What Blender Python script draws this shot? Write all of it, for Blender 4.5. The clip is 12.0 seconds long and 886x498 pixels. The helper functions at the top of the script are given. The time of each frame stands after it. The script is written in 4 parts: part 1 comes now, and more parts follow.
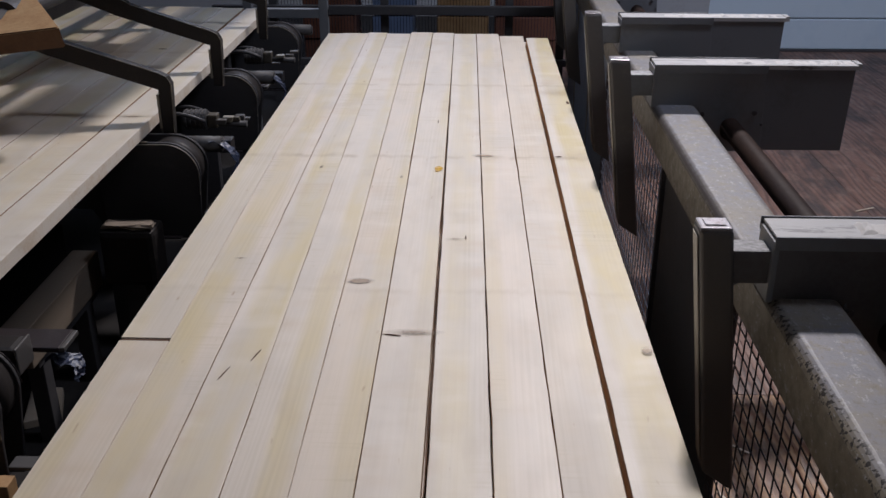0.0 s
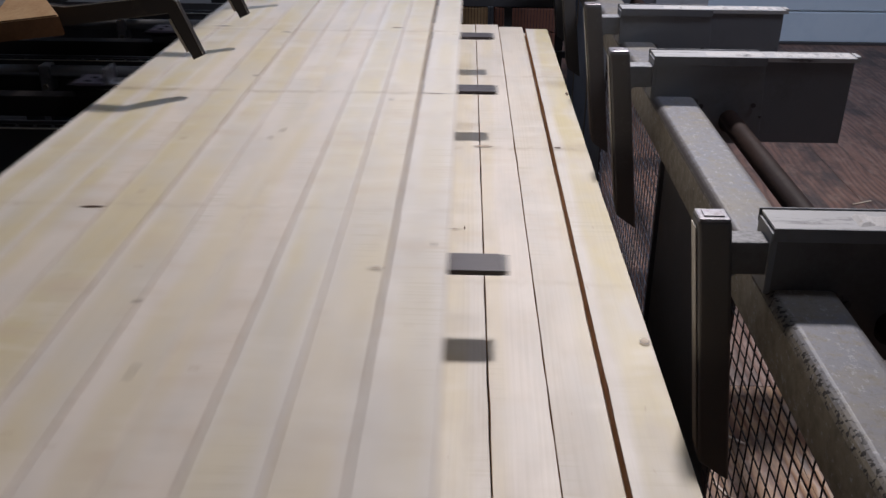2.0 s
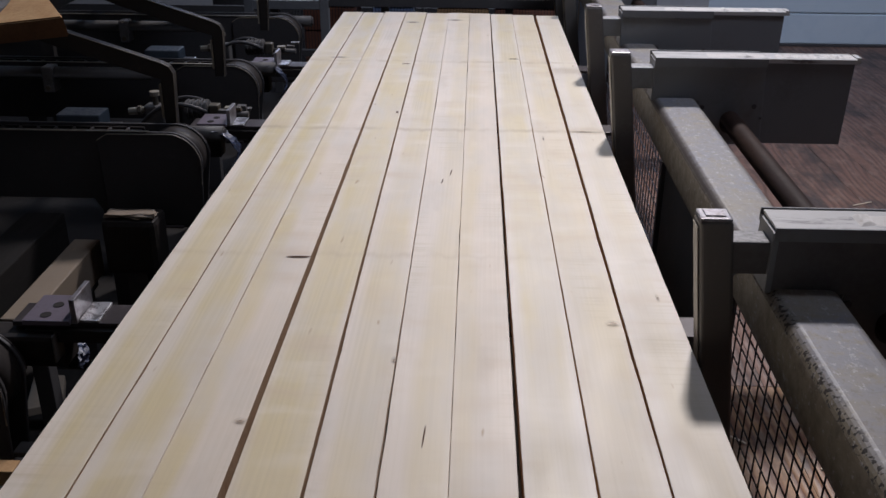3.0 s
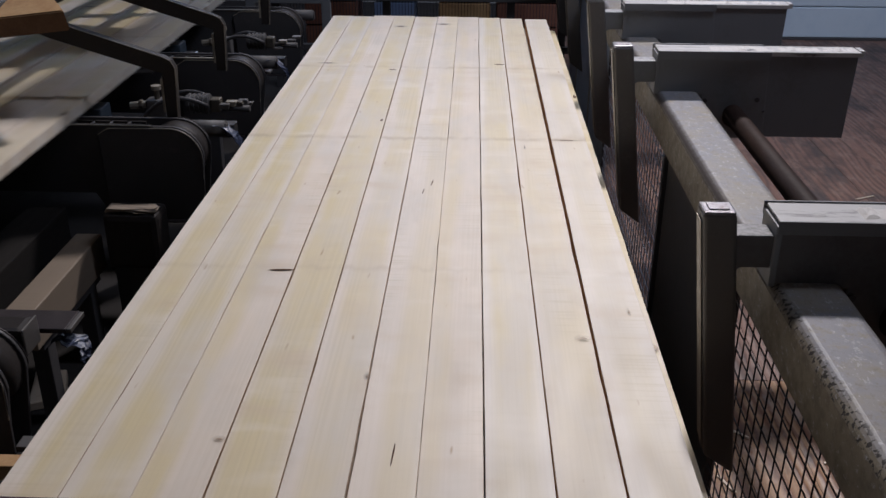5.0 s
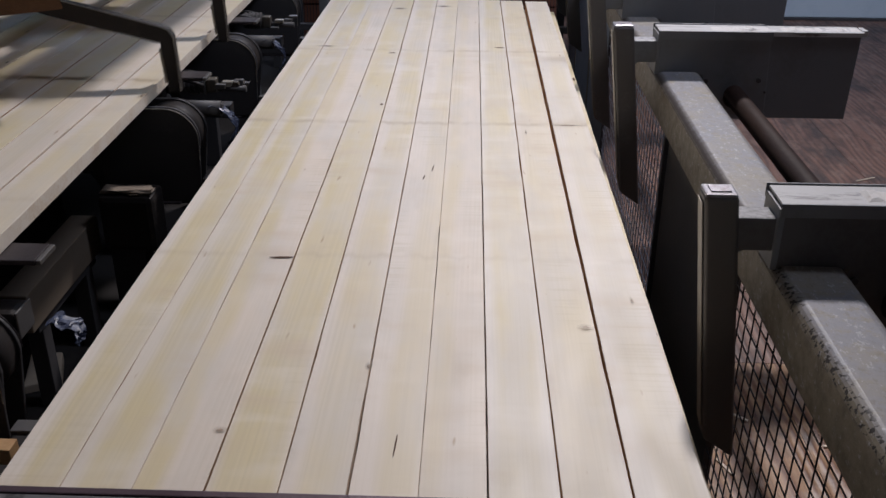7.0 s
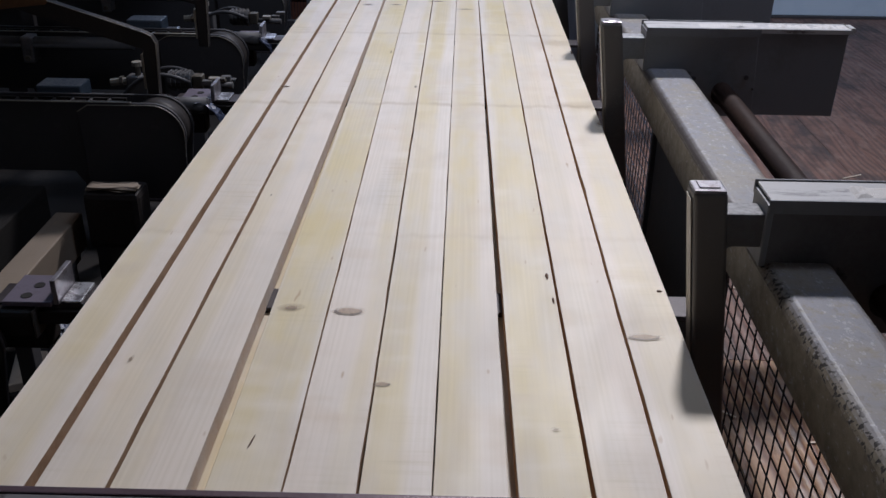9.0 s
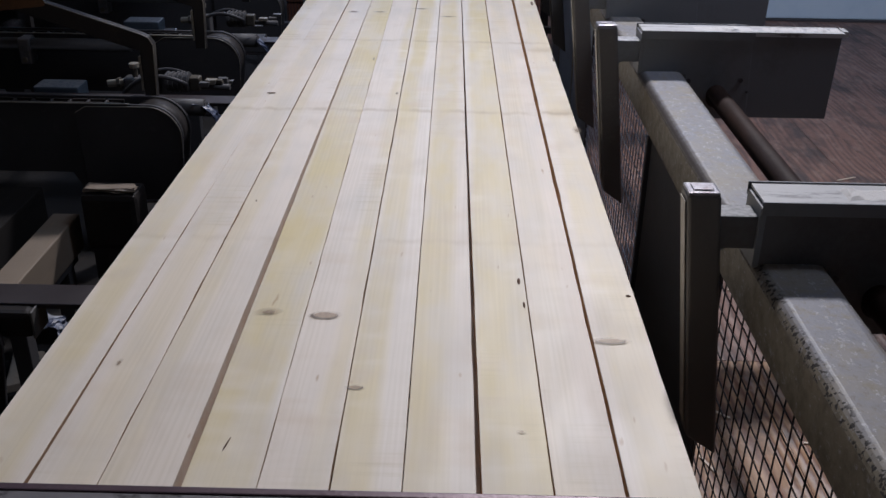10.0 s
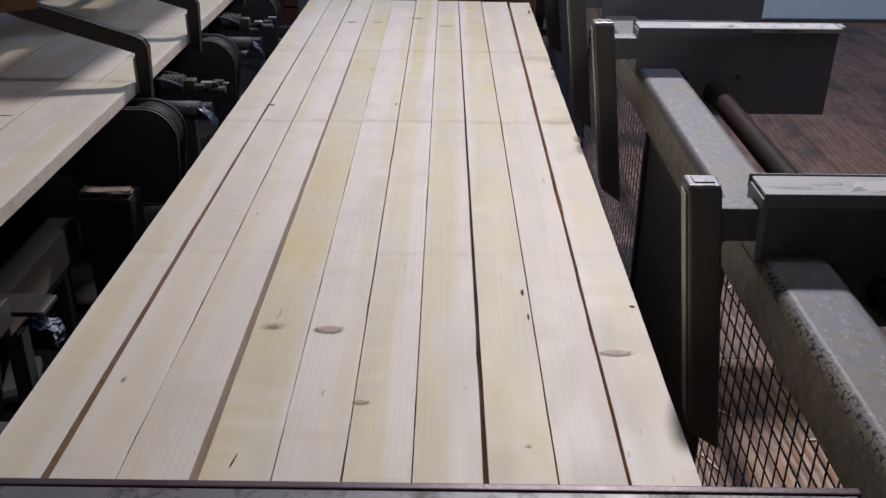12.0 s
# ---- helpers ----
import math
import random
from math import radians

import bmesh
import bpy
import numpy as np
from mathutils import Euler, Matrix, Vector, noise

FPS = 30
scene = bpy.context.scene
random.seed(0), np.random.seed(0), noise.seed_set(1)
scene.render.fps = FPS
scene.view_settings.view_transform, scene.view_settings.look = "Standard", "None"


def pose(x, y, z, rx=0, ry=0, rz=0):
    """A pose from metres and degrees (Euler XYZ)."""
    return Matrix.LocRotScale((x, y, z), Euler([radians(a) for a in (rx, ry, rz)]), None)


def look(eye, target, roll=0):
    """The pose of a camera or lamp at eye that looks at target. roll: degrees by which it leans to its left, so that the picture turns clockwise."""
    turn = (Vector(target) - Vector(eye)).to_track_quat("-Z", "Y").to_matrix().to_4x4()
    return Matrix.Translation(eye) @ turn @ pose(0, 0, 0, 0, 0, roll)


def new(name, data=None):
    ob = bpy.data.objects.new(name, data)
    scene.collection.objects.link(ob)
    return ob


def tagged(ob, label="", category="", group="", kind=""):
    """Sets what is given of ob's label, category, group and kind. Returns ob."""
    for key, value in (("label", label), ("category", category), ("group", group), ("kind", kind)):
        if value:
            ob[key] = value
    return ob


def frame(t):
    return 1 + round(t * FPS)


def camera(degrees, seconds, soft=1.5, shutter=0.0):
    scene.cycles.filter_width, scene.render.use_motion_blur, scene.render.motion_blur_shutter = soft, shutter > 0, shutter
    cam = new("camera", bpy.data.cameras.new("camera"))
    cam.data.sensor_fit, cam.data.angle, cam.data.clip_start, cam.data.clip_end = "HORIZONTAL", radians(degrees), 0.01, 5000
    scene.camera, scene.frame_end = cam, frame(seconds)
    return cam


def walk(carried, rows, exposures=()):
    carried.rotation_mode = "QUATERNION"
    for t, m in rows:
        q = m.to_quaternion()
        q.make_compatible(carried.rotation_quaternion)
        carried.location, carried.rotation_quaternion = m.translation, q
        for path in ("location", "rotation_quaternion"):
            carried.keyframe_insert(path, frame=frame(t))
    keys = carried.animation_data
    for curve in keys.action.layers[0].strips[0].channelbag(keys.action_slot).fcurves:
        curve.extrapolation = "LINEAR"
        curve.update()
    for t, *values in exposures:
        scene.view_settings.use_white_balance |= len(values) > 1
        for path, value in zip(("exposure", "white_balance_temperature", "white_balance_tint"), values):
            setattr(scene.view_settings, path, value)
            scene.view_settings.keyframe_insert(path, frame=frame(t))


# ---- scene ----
cam = camera(50.0, 12.0, shutter=0.5)
PATH = [
    (0, (0.768, -0.047, 1.049), (0.705, 1.77, 0.217), -0.0),
    (0.5, (0.766, -0.049, 1.048), (0.704, 1.768, 0.214), 0.1),
    (1, (0.761, -0.053, 1.048), (0.706, 1.761, 0.208), 0.3),
    (1.5, (0.762, -0.049, 1.046), (0.705, 1.764, 0.204), 0.3),
    (2, (0.764, -0.055, 1.049), (0.707, 1.755, 0.2), 0.4),
    (2.5, (0.763, -0.062, 1.052), (0.705, 1.748, 0.204), 0.3),
    (3, (0.758, -0.067, 1.049), (0.701, 1.745, 0.204), 0.4),
    (5, (0.756, -0.063, 1.045), (0.696, 1.744, 0.19), 0.3),
    (5.5, (0.756, -0.053, 1.039), (0.701, 1.749, 0.173), 0.4),
    (6, (0.755, -0.047, 1.039), (0.701, 1.749, 0.159), 0.5),
    (6.5, (0.754, -0.041, 1.038), (0.701, 1.751, 0.151), 0.5),
    (7, (0.755, -0.041, 1.038), (0.7, 1.749, 0.147), 0.4),
    (9, (0.755, -0.033, 1.031), (0.725, 1.755, 0.137), 0.7),
    (9.5, (0.753, -0.042, 1.034), (0.727, 1.747, 0.141), 0.7),
    (10, (0.754, -0.047, 1.037), (0.733, 1.743, 0.146), 0.9),
    (10.5, (0.751, -0.046, 1.031), (0.736, 1.745, 0.141), 1.1),
    (11, (0.752, -0.042, 1.026), (0.735, 1.748, 0.133), 0.9),
    (11.5, (0.751, -0.038, 1.022), (0.73, 1.753, 0.132), 0.7),
    (12, (0.75, -0.041, 1.011), (0.735, 1.756, 0.132), 0.4),
]
walk(cam, [(t, look(eye, target, roll)) for t, eye, target, roll in PATH], [(0, 0, 6500, 10), (7.2, 0, 6500, 10), (8.8, 0, 6150, 9), (9.5, 0, 6150, 9), (12, 0, 6350, 10)])

# ---- world, lamps ----
world = bpy.data.worlds.new("world")
scene.world = world
world.use_nodes = True
world.node_tree.nodes["Background"].inputs[0].default_value = (0.55, 0.65, 0.8, 1)
world.node_tree.nodes["Background"].inputs[1].default_value = 0.13


def lamp(name, eye, target, sx, sy, watts, colour):
    data = bpy.data.lights.new(name, "AREA")
    data.shape, data.size, data.size_y, data.energy, data.color = "RECTANGLE", sx, sy, watts, colour
    ob = new(name, data)
    ob.matrix_world = look(eye, target)
    return ob


# unseen lamps: key set by cast shadows, far-end light for sheen, three added fills
lamp("ceiling_lamp", (2.05, 7.07, 5.8), (1.05, 2.0, 0.0), 0.5, 0.5, 67, (1.0, 0.945, 0.97)).data.spread = math.radians(68)
# far-end light, added for the blue sheen; no window is built
lamp("window_light", (-0.3, 8.9, 2.3), (0.4, 2.0, 0.6), 1.8, 1.8, 40, (0.60, 0.71, 1.0))
# added fills for the stop fronts, the infeed and the right floor
lamp("ceiling_lamp", (2.7, 2.0, 5.9), (0.7, 2.0, 0.0), 3.0, 0.6, 8, (1.0, 0.84, 0.70))
lamp("ceiling_lamp", (-2.6, 3.8, 5.9), (-1.3, 2.8, 0.0), 2.4, 0.6, 3, (0.30, 0.58, 1.0)).data.spread = math.radians(62)
lamp("ceiling_lamp", (4.0, 2.5, 5.9), (2.7, 6.2, 0.2), 2.0, 0.6, 66, (0.70, 0.78, 1.0)).data.spread = math.radians(100)


# ---- materials ----
def material(name, rough=0.5, metal=0.0):
    m = bpy.data.materials.new(name)
    m.use_nodes = True
    nt = m.node_tree
    b = nt.nodes["Principled BSDF"]
    b.inputs["Roughness"].default_value = rough
    b.inputs["Metallic"].default_value = metal
    return m, nt, b


def node(nt, kind, **values):
    n = nt.nodes.new(kind)
    for key, value in values.items():
        n.inputs[key].default_value = value
    return n


def math_node(nt, op, a, b=None):
    n = nt.nodes.new("ShaderNodeMath")
    n.operation = op
    for i, v in enumerate((a, b)):
        if v is None:
            continue
        if isinstance(v, (int, float)):
            n.inputs[i].default_value = v
        else:
            nt.links.new(v, n.inputs[i])
    return n.outputs[0]


def mix(nt, fac, a, b, blend="MIX"):
    n = nt.nodes.new("ShaderNodeMix")
    n.data_type, n.blend_type = "RGBA", blend
    for i, v in ((0, fac), (6, a), (7, b)):
        if isinstance(v, (int, float)):
            n.inputs[i].default_value = v
        elif isinstance(v, tuple):
            n.inputs[i].default_value = (*v, 1)
        else:
            nt.links.new(v, n.inputs[i])
    return n.outputs[2]


def ramp(nt, src, lo, hi):
    n = nt.nodes.new("ShaderNodeMapRange")
    n.inputs[1].default_value, n.inputs[2].default_value = lo, hi
    nt.links.new(src, n.inputs[0])
    return n.outputs[0]


def coords(nt, scale=(1, 1, 1), shift=True):
    """Object coordinates, moved by a random amount for each object, stretched by scale."""
    tc = nt.nodes.new("ShaderNodeTexCoord")
    mp = nt.nodes.new("ShaderNodeMapping")
    mp.inputs["Scale"].default_value = scale
    if shift:
        info = nt.nodes.new("ShaderNodeObjectInfo")
        add = nt.nodes.new("ShaderNodeVectorMath")
        add.operation = "MULTIPLY_ADD"
        nt.links.new(info.outputs["Random"], add.inputs[0])
        add.inputs[1].default_value = (31.0, 17.0, 11.0)
        nt.links.new(tc.outputs["Object"], add.inputs[2])
        nt.links.new(add.outputs[0], mp.inputs[0])
    else:
        nt.links.new(tc.outputs["Object"], mp.inputs[0])
    return mp.outputs[0]


def noise_node(nt, vec, scale, detail=4.0, rough=0.55):
    n = node(nt, "ShaderNodeTexNoise", Scale=scale, Detail=detail, Roughness=rough)
    nt.links.new(vec, n.inputs["Vector"])
    return n.outputs[0]


def bump(nt, b, height, strength, distance):
    n = node(nt, "ShaderNodeBump", Strength=strength, Distance=distance)
    nt.links.new(height, n.inputs["Height"])
    nt.links.new(n.outputs[0], b.inputs["Normal"])


def fract_of(nt, src, factor):
    return math_node(nt, "FRACT", math_node(nt, "MULTIPLY", src, factor))


def pine(name, pale, yellow, marks=(), contrast=1.0, rough0=0.45):
    m, nt, b = material(name, 0.42)
    info = nt.nodes.new("ShaderNodeObjectInfo")
    r1 = info.outputs["Random"]
    r3 = fract_of(nt, r1, 23.7)
    sep = nt.nodes.new("ShaderNodeSeparateXYZ")
    nt.links.new(coords(nt, shift=False), sep.inputs[0])
    # a band of yellow heartwood runs the board's length: the object's colour holds its middle, half width and depth of tone
    grain = nt.nodes.new("ShaderNodeSeparateColor")
    nt.links.new(info.outputs["Color"], grain.inputs[0])
    drift = math_node(nt, "MULTIPLY", math_node(nt, "SUBTRACT", noise_node(nt, coords(nt, (4, 1.1, 4)), 1.0, 3), 0.5), 0.07)
    x = math_node(nt, "ADD", sep.outputs[0], drift)
    away = math_node(nt, "ABSOLUTE", math_node(nt, "SUBTRACT", x, math_node(nt, "MULTIPLY", grain.outputs[0], 0.125)))
    edge = math_node(nt, "SUBTRACT", away, math_node(nt, "MULTIPLY", grain.outputs[1], 0.125))
    heart = math_node(nt, "SUBTRACT", 1.0, ramp(nt, edge, -0.010, 0.012))
    soft = math_node(nt, "MULTIPLY", math_node(nt, "ADD", math_node(nt, "MULTIPLY", ramp(nt, noise_node(nt, coords(nt, (6, 1.6, 6)), 1.0, 3), 0.35, 0.6), 0.45), 0.55), grain.outputs[2])
    col = mix(nt, ramp(nt, r3, 0.2, 0.9), pale, tuple(c * f for c, f in zip(pale, (0.93, 0.91, 0.86))))
    col = mix(nt, math_node(nt, "MULTIPLY", ramp(nt, fract_of(nt, r1, 71.3), 0.3, 1.0), 0.55), col, tuple(c * f for c, f in zip(pale, (1.0, 0.93, 0.88))))
    col = mix(nt, math_node(nt, "MULTIPLY", heart, soft), col, yellow)
    cloud = noise_node(nt, coords(nt, (9, 3.0, 9)), 1.0, 3)
    shade = tuple(0.85 * c for c in pale)
    col = mix(nt, math_node(nt, "MULTIPLY", ramp(nt, cloud, 0.42, 0.68), 0.5 * contrast), col, shade)
    # growth rings, cut lengthwise, and fine fibre
    ring = nt.nodes.new("ShaderNodeTexWave")
    ring.inputs["Scale"].default_value, ring.inputs["Distortion"].default_value = 13.0, 10.0
    ring.inputs["Detail"].default_value, ring.inputs["Detail Scale"].default_value = 3.0, 1.2
    nt.links.new(coords(nt, (2.0, 0.06, 2.0)), ring.inputs["Vector"])
    where = ramp(nt, noise_node(nt, coords(nt, (9, 0.8, 9)), 1.0, 2), 0.46, 0.66)
    fibre = noise_node(nt, coords(nt, (230, 2.2, 230)), 1.0, 4, 0.7)
    col = mix(nt, math_node(nt, "MULTIPLY", math_node(nt, "MULTIPLY", ring.outputs["Fac"], where), 0.09 * contrast), col, tuple(0.6 * c for c in yellow))
    col = mix(nt, math_node(nt, "MULTIPLY", ramp(nt, fibre, 0.45, 0.8), 0.08 * contrast), col, tuple(0.55 * c for c in yellow))
    # grey handling marks and planer chatter across the board
    stain = noise_node(nt, coords(nt, (11, 5, 11)), 1.0, 6)
    col = mix(nt, math_node(nt, "MULTIPLY", ramp(nt, stain, 0.56, 0.74), 0.24 * contrast), col, tuple(c * f for c, f in zip(pale, (0.74, 0.68, 0.6))))
    chatter = noise_node(nt, coords(nt, (3, 90, 3)), 1.0, 3)
    patch = ramp(nt, noise_node(nt, coords(nt, (8, 1.6, 8)), 1.0, 1), 0.54, 0.7)
    col = mix(nt, math_node(nt, "MULTIPLY", math_node(nt, "MULTIPLY", ramp(nt, chatter, 0.5, 0.7), patch), 0.2 * contrast), col, tuple(0.7 * c for c in yellow))
    # curly figure across the grain, strongest near knots, and tan smears
    curl = noise_node(nt, coords(nt, (3.5, 11.0, 3.5)), 1.0, 2.5, 0.5)
    near_knot = ramp(nt, noise_node(nt, coords(nt, (7, 1.9, 7)), 1.0, 2), 0.42, 0.66)
    figure = math_node(nt, "MULTIPLY", near_knot, contrast)
    col = mix(nt, math_node(nt, "MULTIPLY", math_node(nt, "MULTIPLY", ramp(nt, curl, 0.52, 0.70), figure), 0.34), col, tuple(c * f for c, f in zip(pale, (0.80, 0.70, 0.58))))
    col = mix(nt, math_node(nt, "MULTIPLY", math_node(nt, "MULTIPLY", ramp(nt, curl, 0.47, 0.30), figure), 0.30), col, tuple(min(0.9, 1.07 * c) for c in pale))
    # resin-tan ticks and pin knots
    tick = noise_node(nt, coords(nt, (60, 14, 60)), 1.0, 1)
    col = mix(nt, math_node(nt, "MULTIPLY", ramp(nt, tick, 0.76, 0.84), 0.5 * contrast), col, (0.42, 0.28, 0.15))
    wavy = math_node(nt, "ADD", noise_node(nt, coords(nt, (5, 5.0, 5)), 1.0, 1.5), math_node(nt, "MULTIPLY", math_node(nt, "MULTIPLY", curl, near_knot), 0.9))
    dent = wavy
    if marks:
        # cross marks pressed in by the stacking sticks
        wob = math_node(nt, "MULTIPLY", math_node(nt, "SUBTRACT", noise_node(nt, coords(nt, (26, 3, 26)), 1.0, 3), 0.5), 0.05)
        y = math_node(nt, "ADD", sep.outputs[1], wob)
        band = wide = None
        for at, half, power in marks:
            off = math_node(nt, "ABSOLUTE", math_node(nt, "SUBTRACT", y, at))
            d = math_node(nt, "MULTIPLY", math_node(nt, "MAXIMUM", math_node(nt, "SUBTRACT", 1.0, math_node(nt, "DIVIDE", off, half)), 0.0), power)
            w = math_node(nt, "MAXIMUM", math_node(nt, "SUBTRACT", 1.0, math_node(nt, "DIVIDE", off, 0.16)), 0.0)
            band = d if band is None else math_node(nt, "MAXIMUM", band, d)
            wide = w if wide is None else math_node(nt, "MAXIMUM", wide, w)
        band = math_node(nt, "MULTIPLY", band, ramp(nt, noise_node(nt, coords(nt, (14, 1, 14)), 1.0, 2), 0.3, 0.65))
        col = mix(nt, band, col, (0.42, 0.32, 0.2))
        dent = math_node(nt, "ADD", wavy, math_node(nt, "MULTIPLY", math_node(nt, "SMOOTH_MIN", wide, 0.8), 0.5))
    nt.links.new(col, b.inputs["Base Color"])
    satin = ramp(nt, noise_node(nt, coords(nt, (8, 2.6, 8)), 1.0, 4), 0.4, 0.62)
    nt.links.new(math_node(nt, "ADD", math_node(nt, "MULTIPLY", satin, 0.1), rough0), b.inputs["Roughness"])
    low = node(nt, "ShaderNodeBump", Strength=0.8, Distance=0.0026)
    nt.links.new(dent, low.inputs["Height"])
    fine = node(nt, "ShaderNodeBump", Strength=0.22, Distance=0.0006)
    nt.links.new(math_node(nt, "ADD", fibre, math_node(nt, "MULTIPLY", chatter, 0.4)), fine.inputs["Height"])
    nt.links.new(low.outputs[0], fine.inputs["Normal"])
    nt.links.new(fine.outputs[0], b.inputs["Normal"])
    return m


def knot_figure(name, core, rim, core_alpha, halo_alpha, size=0.5):
    """A knot grown into the face: tan heart, broken dark rim on one side and a smear that fades into the board."""
    m, nt, b = material(name, 0.5)
    tc = nt.nodes.new("ShaderNodeTexCoord")
    mp = nt.nodes.new("ShaderNodeMapping")
    mp.inputs["Location"].default_value, mp.inputs["Scale"].default_value = (-1, -1, 0), (2, 2, 0)
    nt.links.new(tc.outputs["Generated"], mp.inputs[0])
    away = nt.nodes.new("ShaderNodeVectorMath")
    away.operation = "LENGTH"
    nt.links.new(mp.outputs[0], away.inputs[0])
    rough, fine = noise_node(nt, coords(nt), 70, 3), noise_node(nt, coords(nt), 260, 3)
    r = math_node(nt, "ADD", away.outputs["Value"], math_node(nt, "MULTIPLY", math_node(nt, "SUBTRACT", rough, 0.5), 0.38))
    heart = math_node(nt, "SUBTRACT", 1.0, ramp(nt, r, size - 0.1, size))
    ring = math_node(nt, "MULTIPLY", ramp(nt, r, size - 0.17, size - 0.03), math_node(nt, "SUBTRACT", 1.0, ramp(nt, r, size, size + 0.14)))
    side = nt.nodes.new("ShaderNodeSeparateXYZ")
    nt.links.new(mp.outputs[0], side.inputs[0])
    lit = ramp(nt, math_node(nt, "ADD", math_node(nt, "MULTIPLY", side.outputs[1], 0.6), rough), 0.7, 0.3)
    ring = math_node(nt, "MULTIPLY", ring, math_node(nt, "ADD", math_node(nt, "MULTIPLY", lit, 0.72), 0.28))
    halo = math_node(nt, "MULTIPLY", math_node(nt, "SUBTRACT", 1.0, ramp(nt, r, size - 0.1, 1.0)), halo_alpha)
    col = mix(nt, ramp(nt, fine, 0.35, 0.65), core, tuple(0.72 * c for c in core))
    nt.links.new(mix(nt, ring, col, rim), b.inputs["Base Color"])
    nt.links.new(math_node(nt, "MAXIMUM", math_node(nt, "MAXIMUM", math_node(nt, "MULTIPLY", heart, core_alpha), math_node(nt, "MULTIPLY", ring, 0.95)), halo), b.inputs["Alpha"])
    return m


def painted(name, base, worn, rough=0.5, metal=0.0, wear=(0.55, 0.7), scale=7.0, dust_lit=0.0, relief=0.2, stretch=(1, 1, 1), powder=(0.43, 0.43, 0.45), spec=0.5):
    m, nt, b = material(name, rough, metal)
    b.inputs["Specular IOR Level"].default_value = spec
    v = coords(nt, stretch)
    big, small = noise_node(nt, v, scale, 6, 0.65), noise_node(nt, v, scale * 9, 4)
    col = mix(nt, ramp(nt, math_node(nt, "ADD", math_node(nt, "MULTIPLY", big, 0.7), math_node(nt, "MULTIPLY", small, 0.3)), *wear), base, worn)
    if dust_lit:
        geo = nt.nodes.new("ShaderNodeNewGeometry")
        sep = nt.nodes.new("ShaderNodeSeparateXYZ")
        nt.links.new(geo.outputs["Normal"], sep.inputs[0])
        up = math_node(nt, "MULTIPLY", ramp(nt, sep.outputs[2], 0.6, 0.95), math_node(nt, "MULTIPLY", ramp(nt, small, 0.3, 0.6), dust_lit))
        col = mix(nt, up, col, powder)
    nt.links.new(col, b.inputs["Base Color"])
    nt.links.new(math_node(nt, "ADD", math_node(nt, "MULTIPLY", big, 0.35), rough - 0.17), b.inputs["Roughness"])
    bump(nt, b, small, relief, 0.002)
    return m


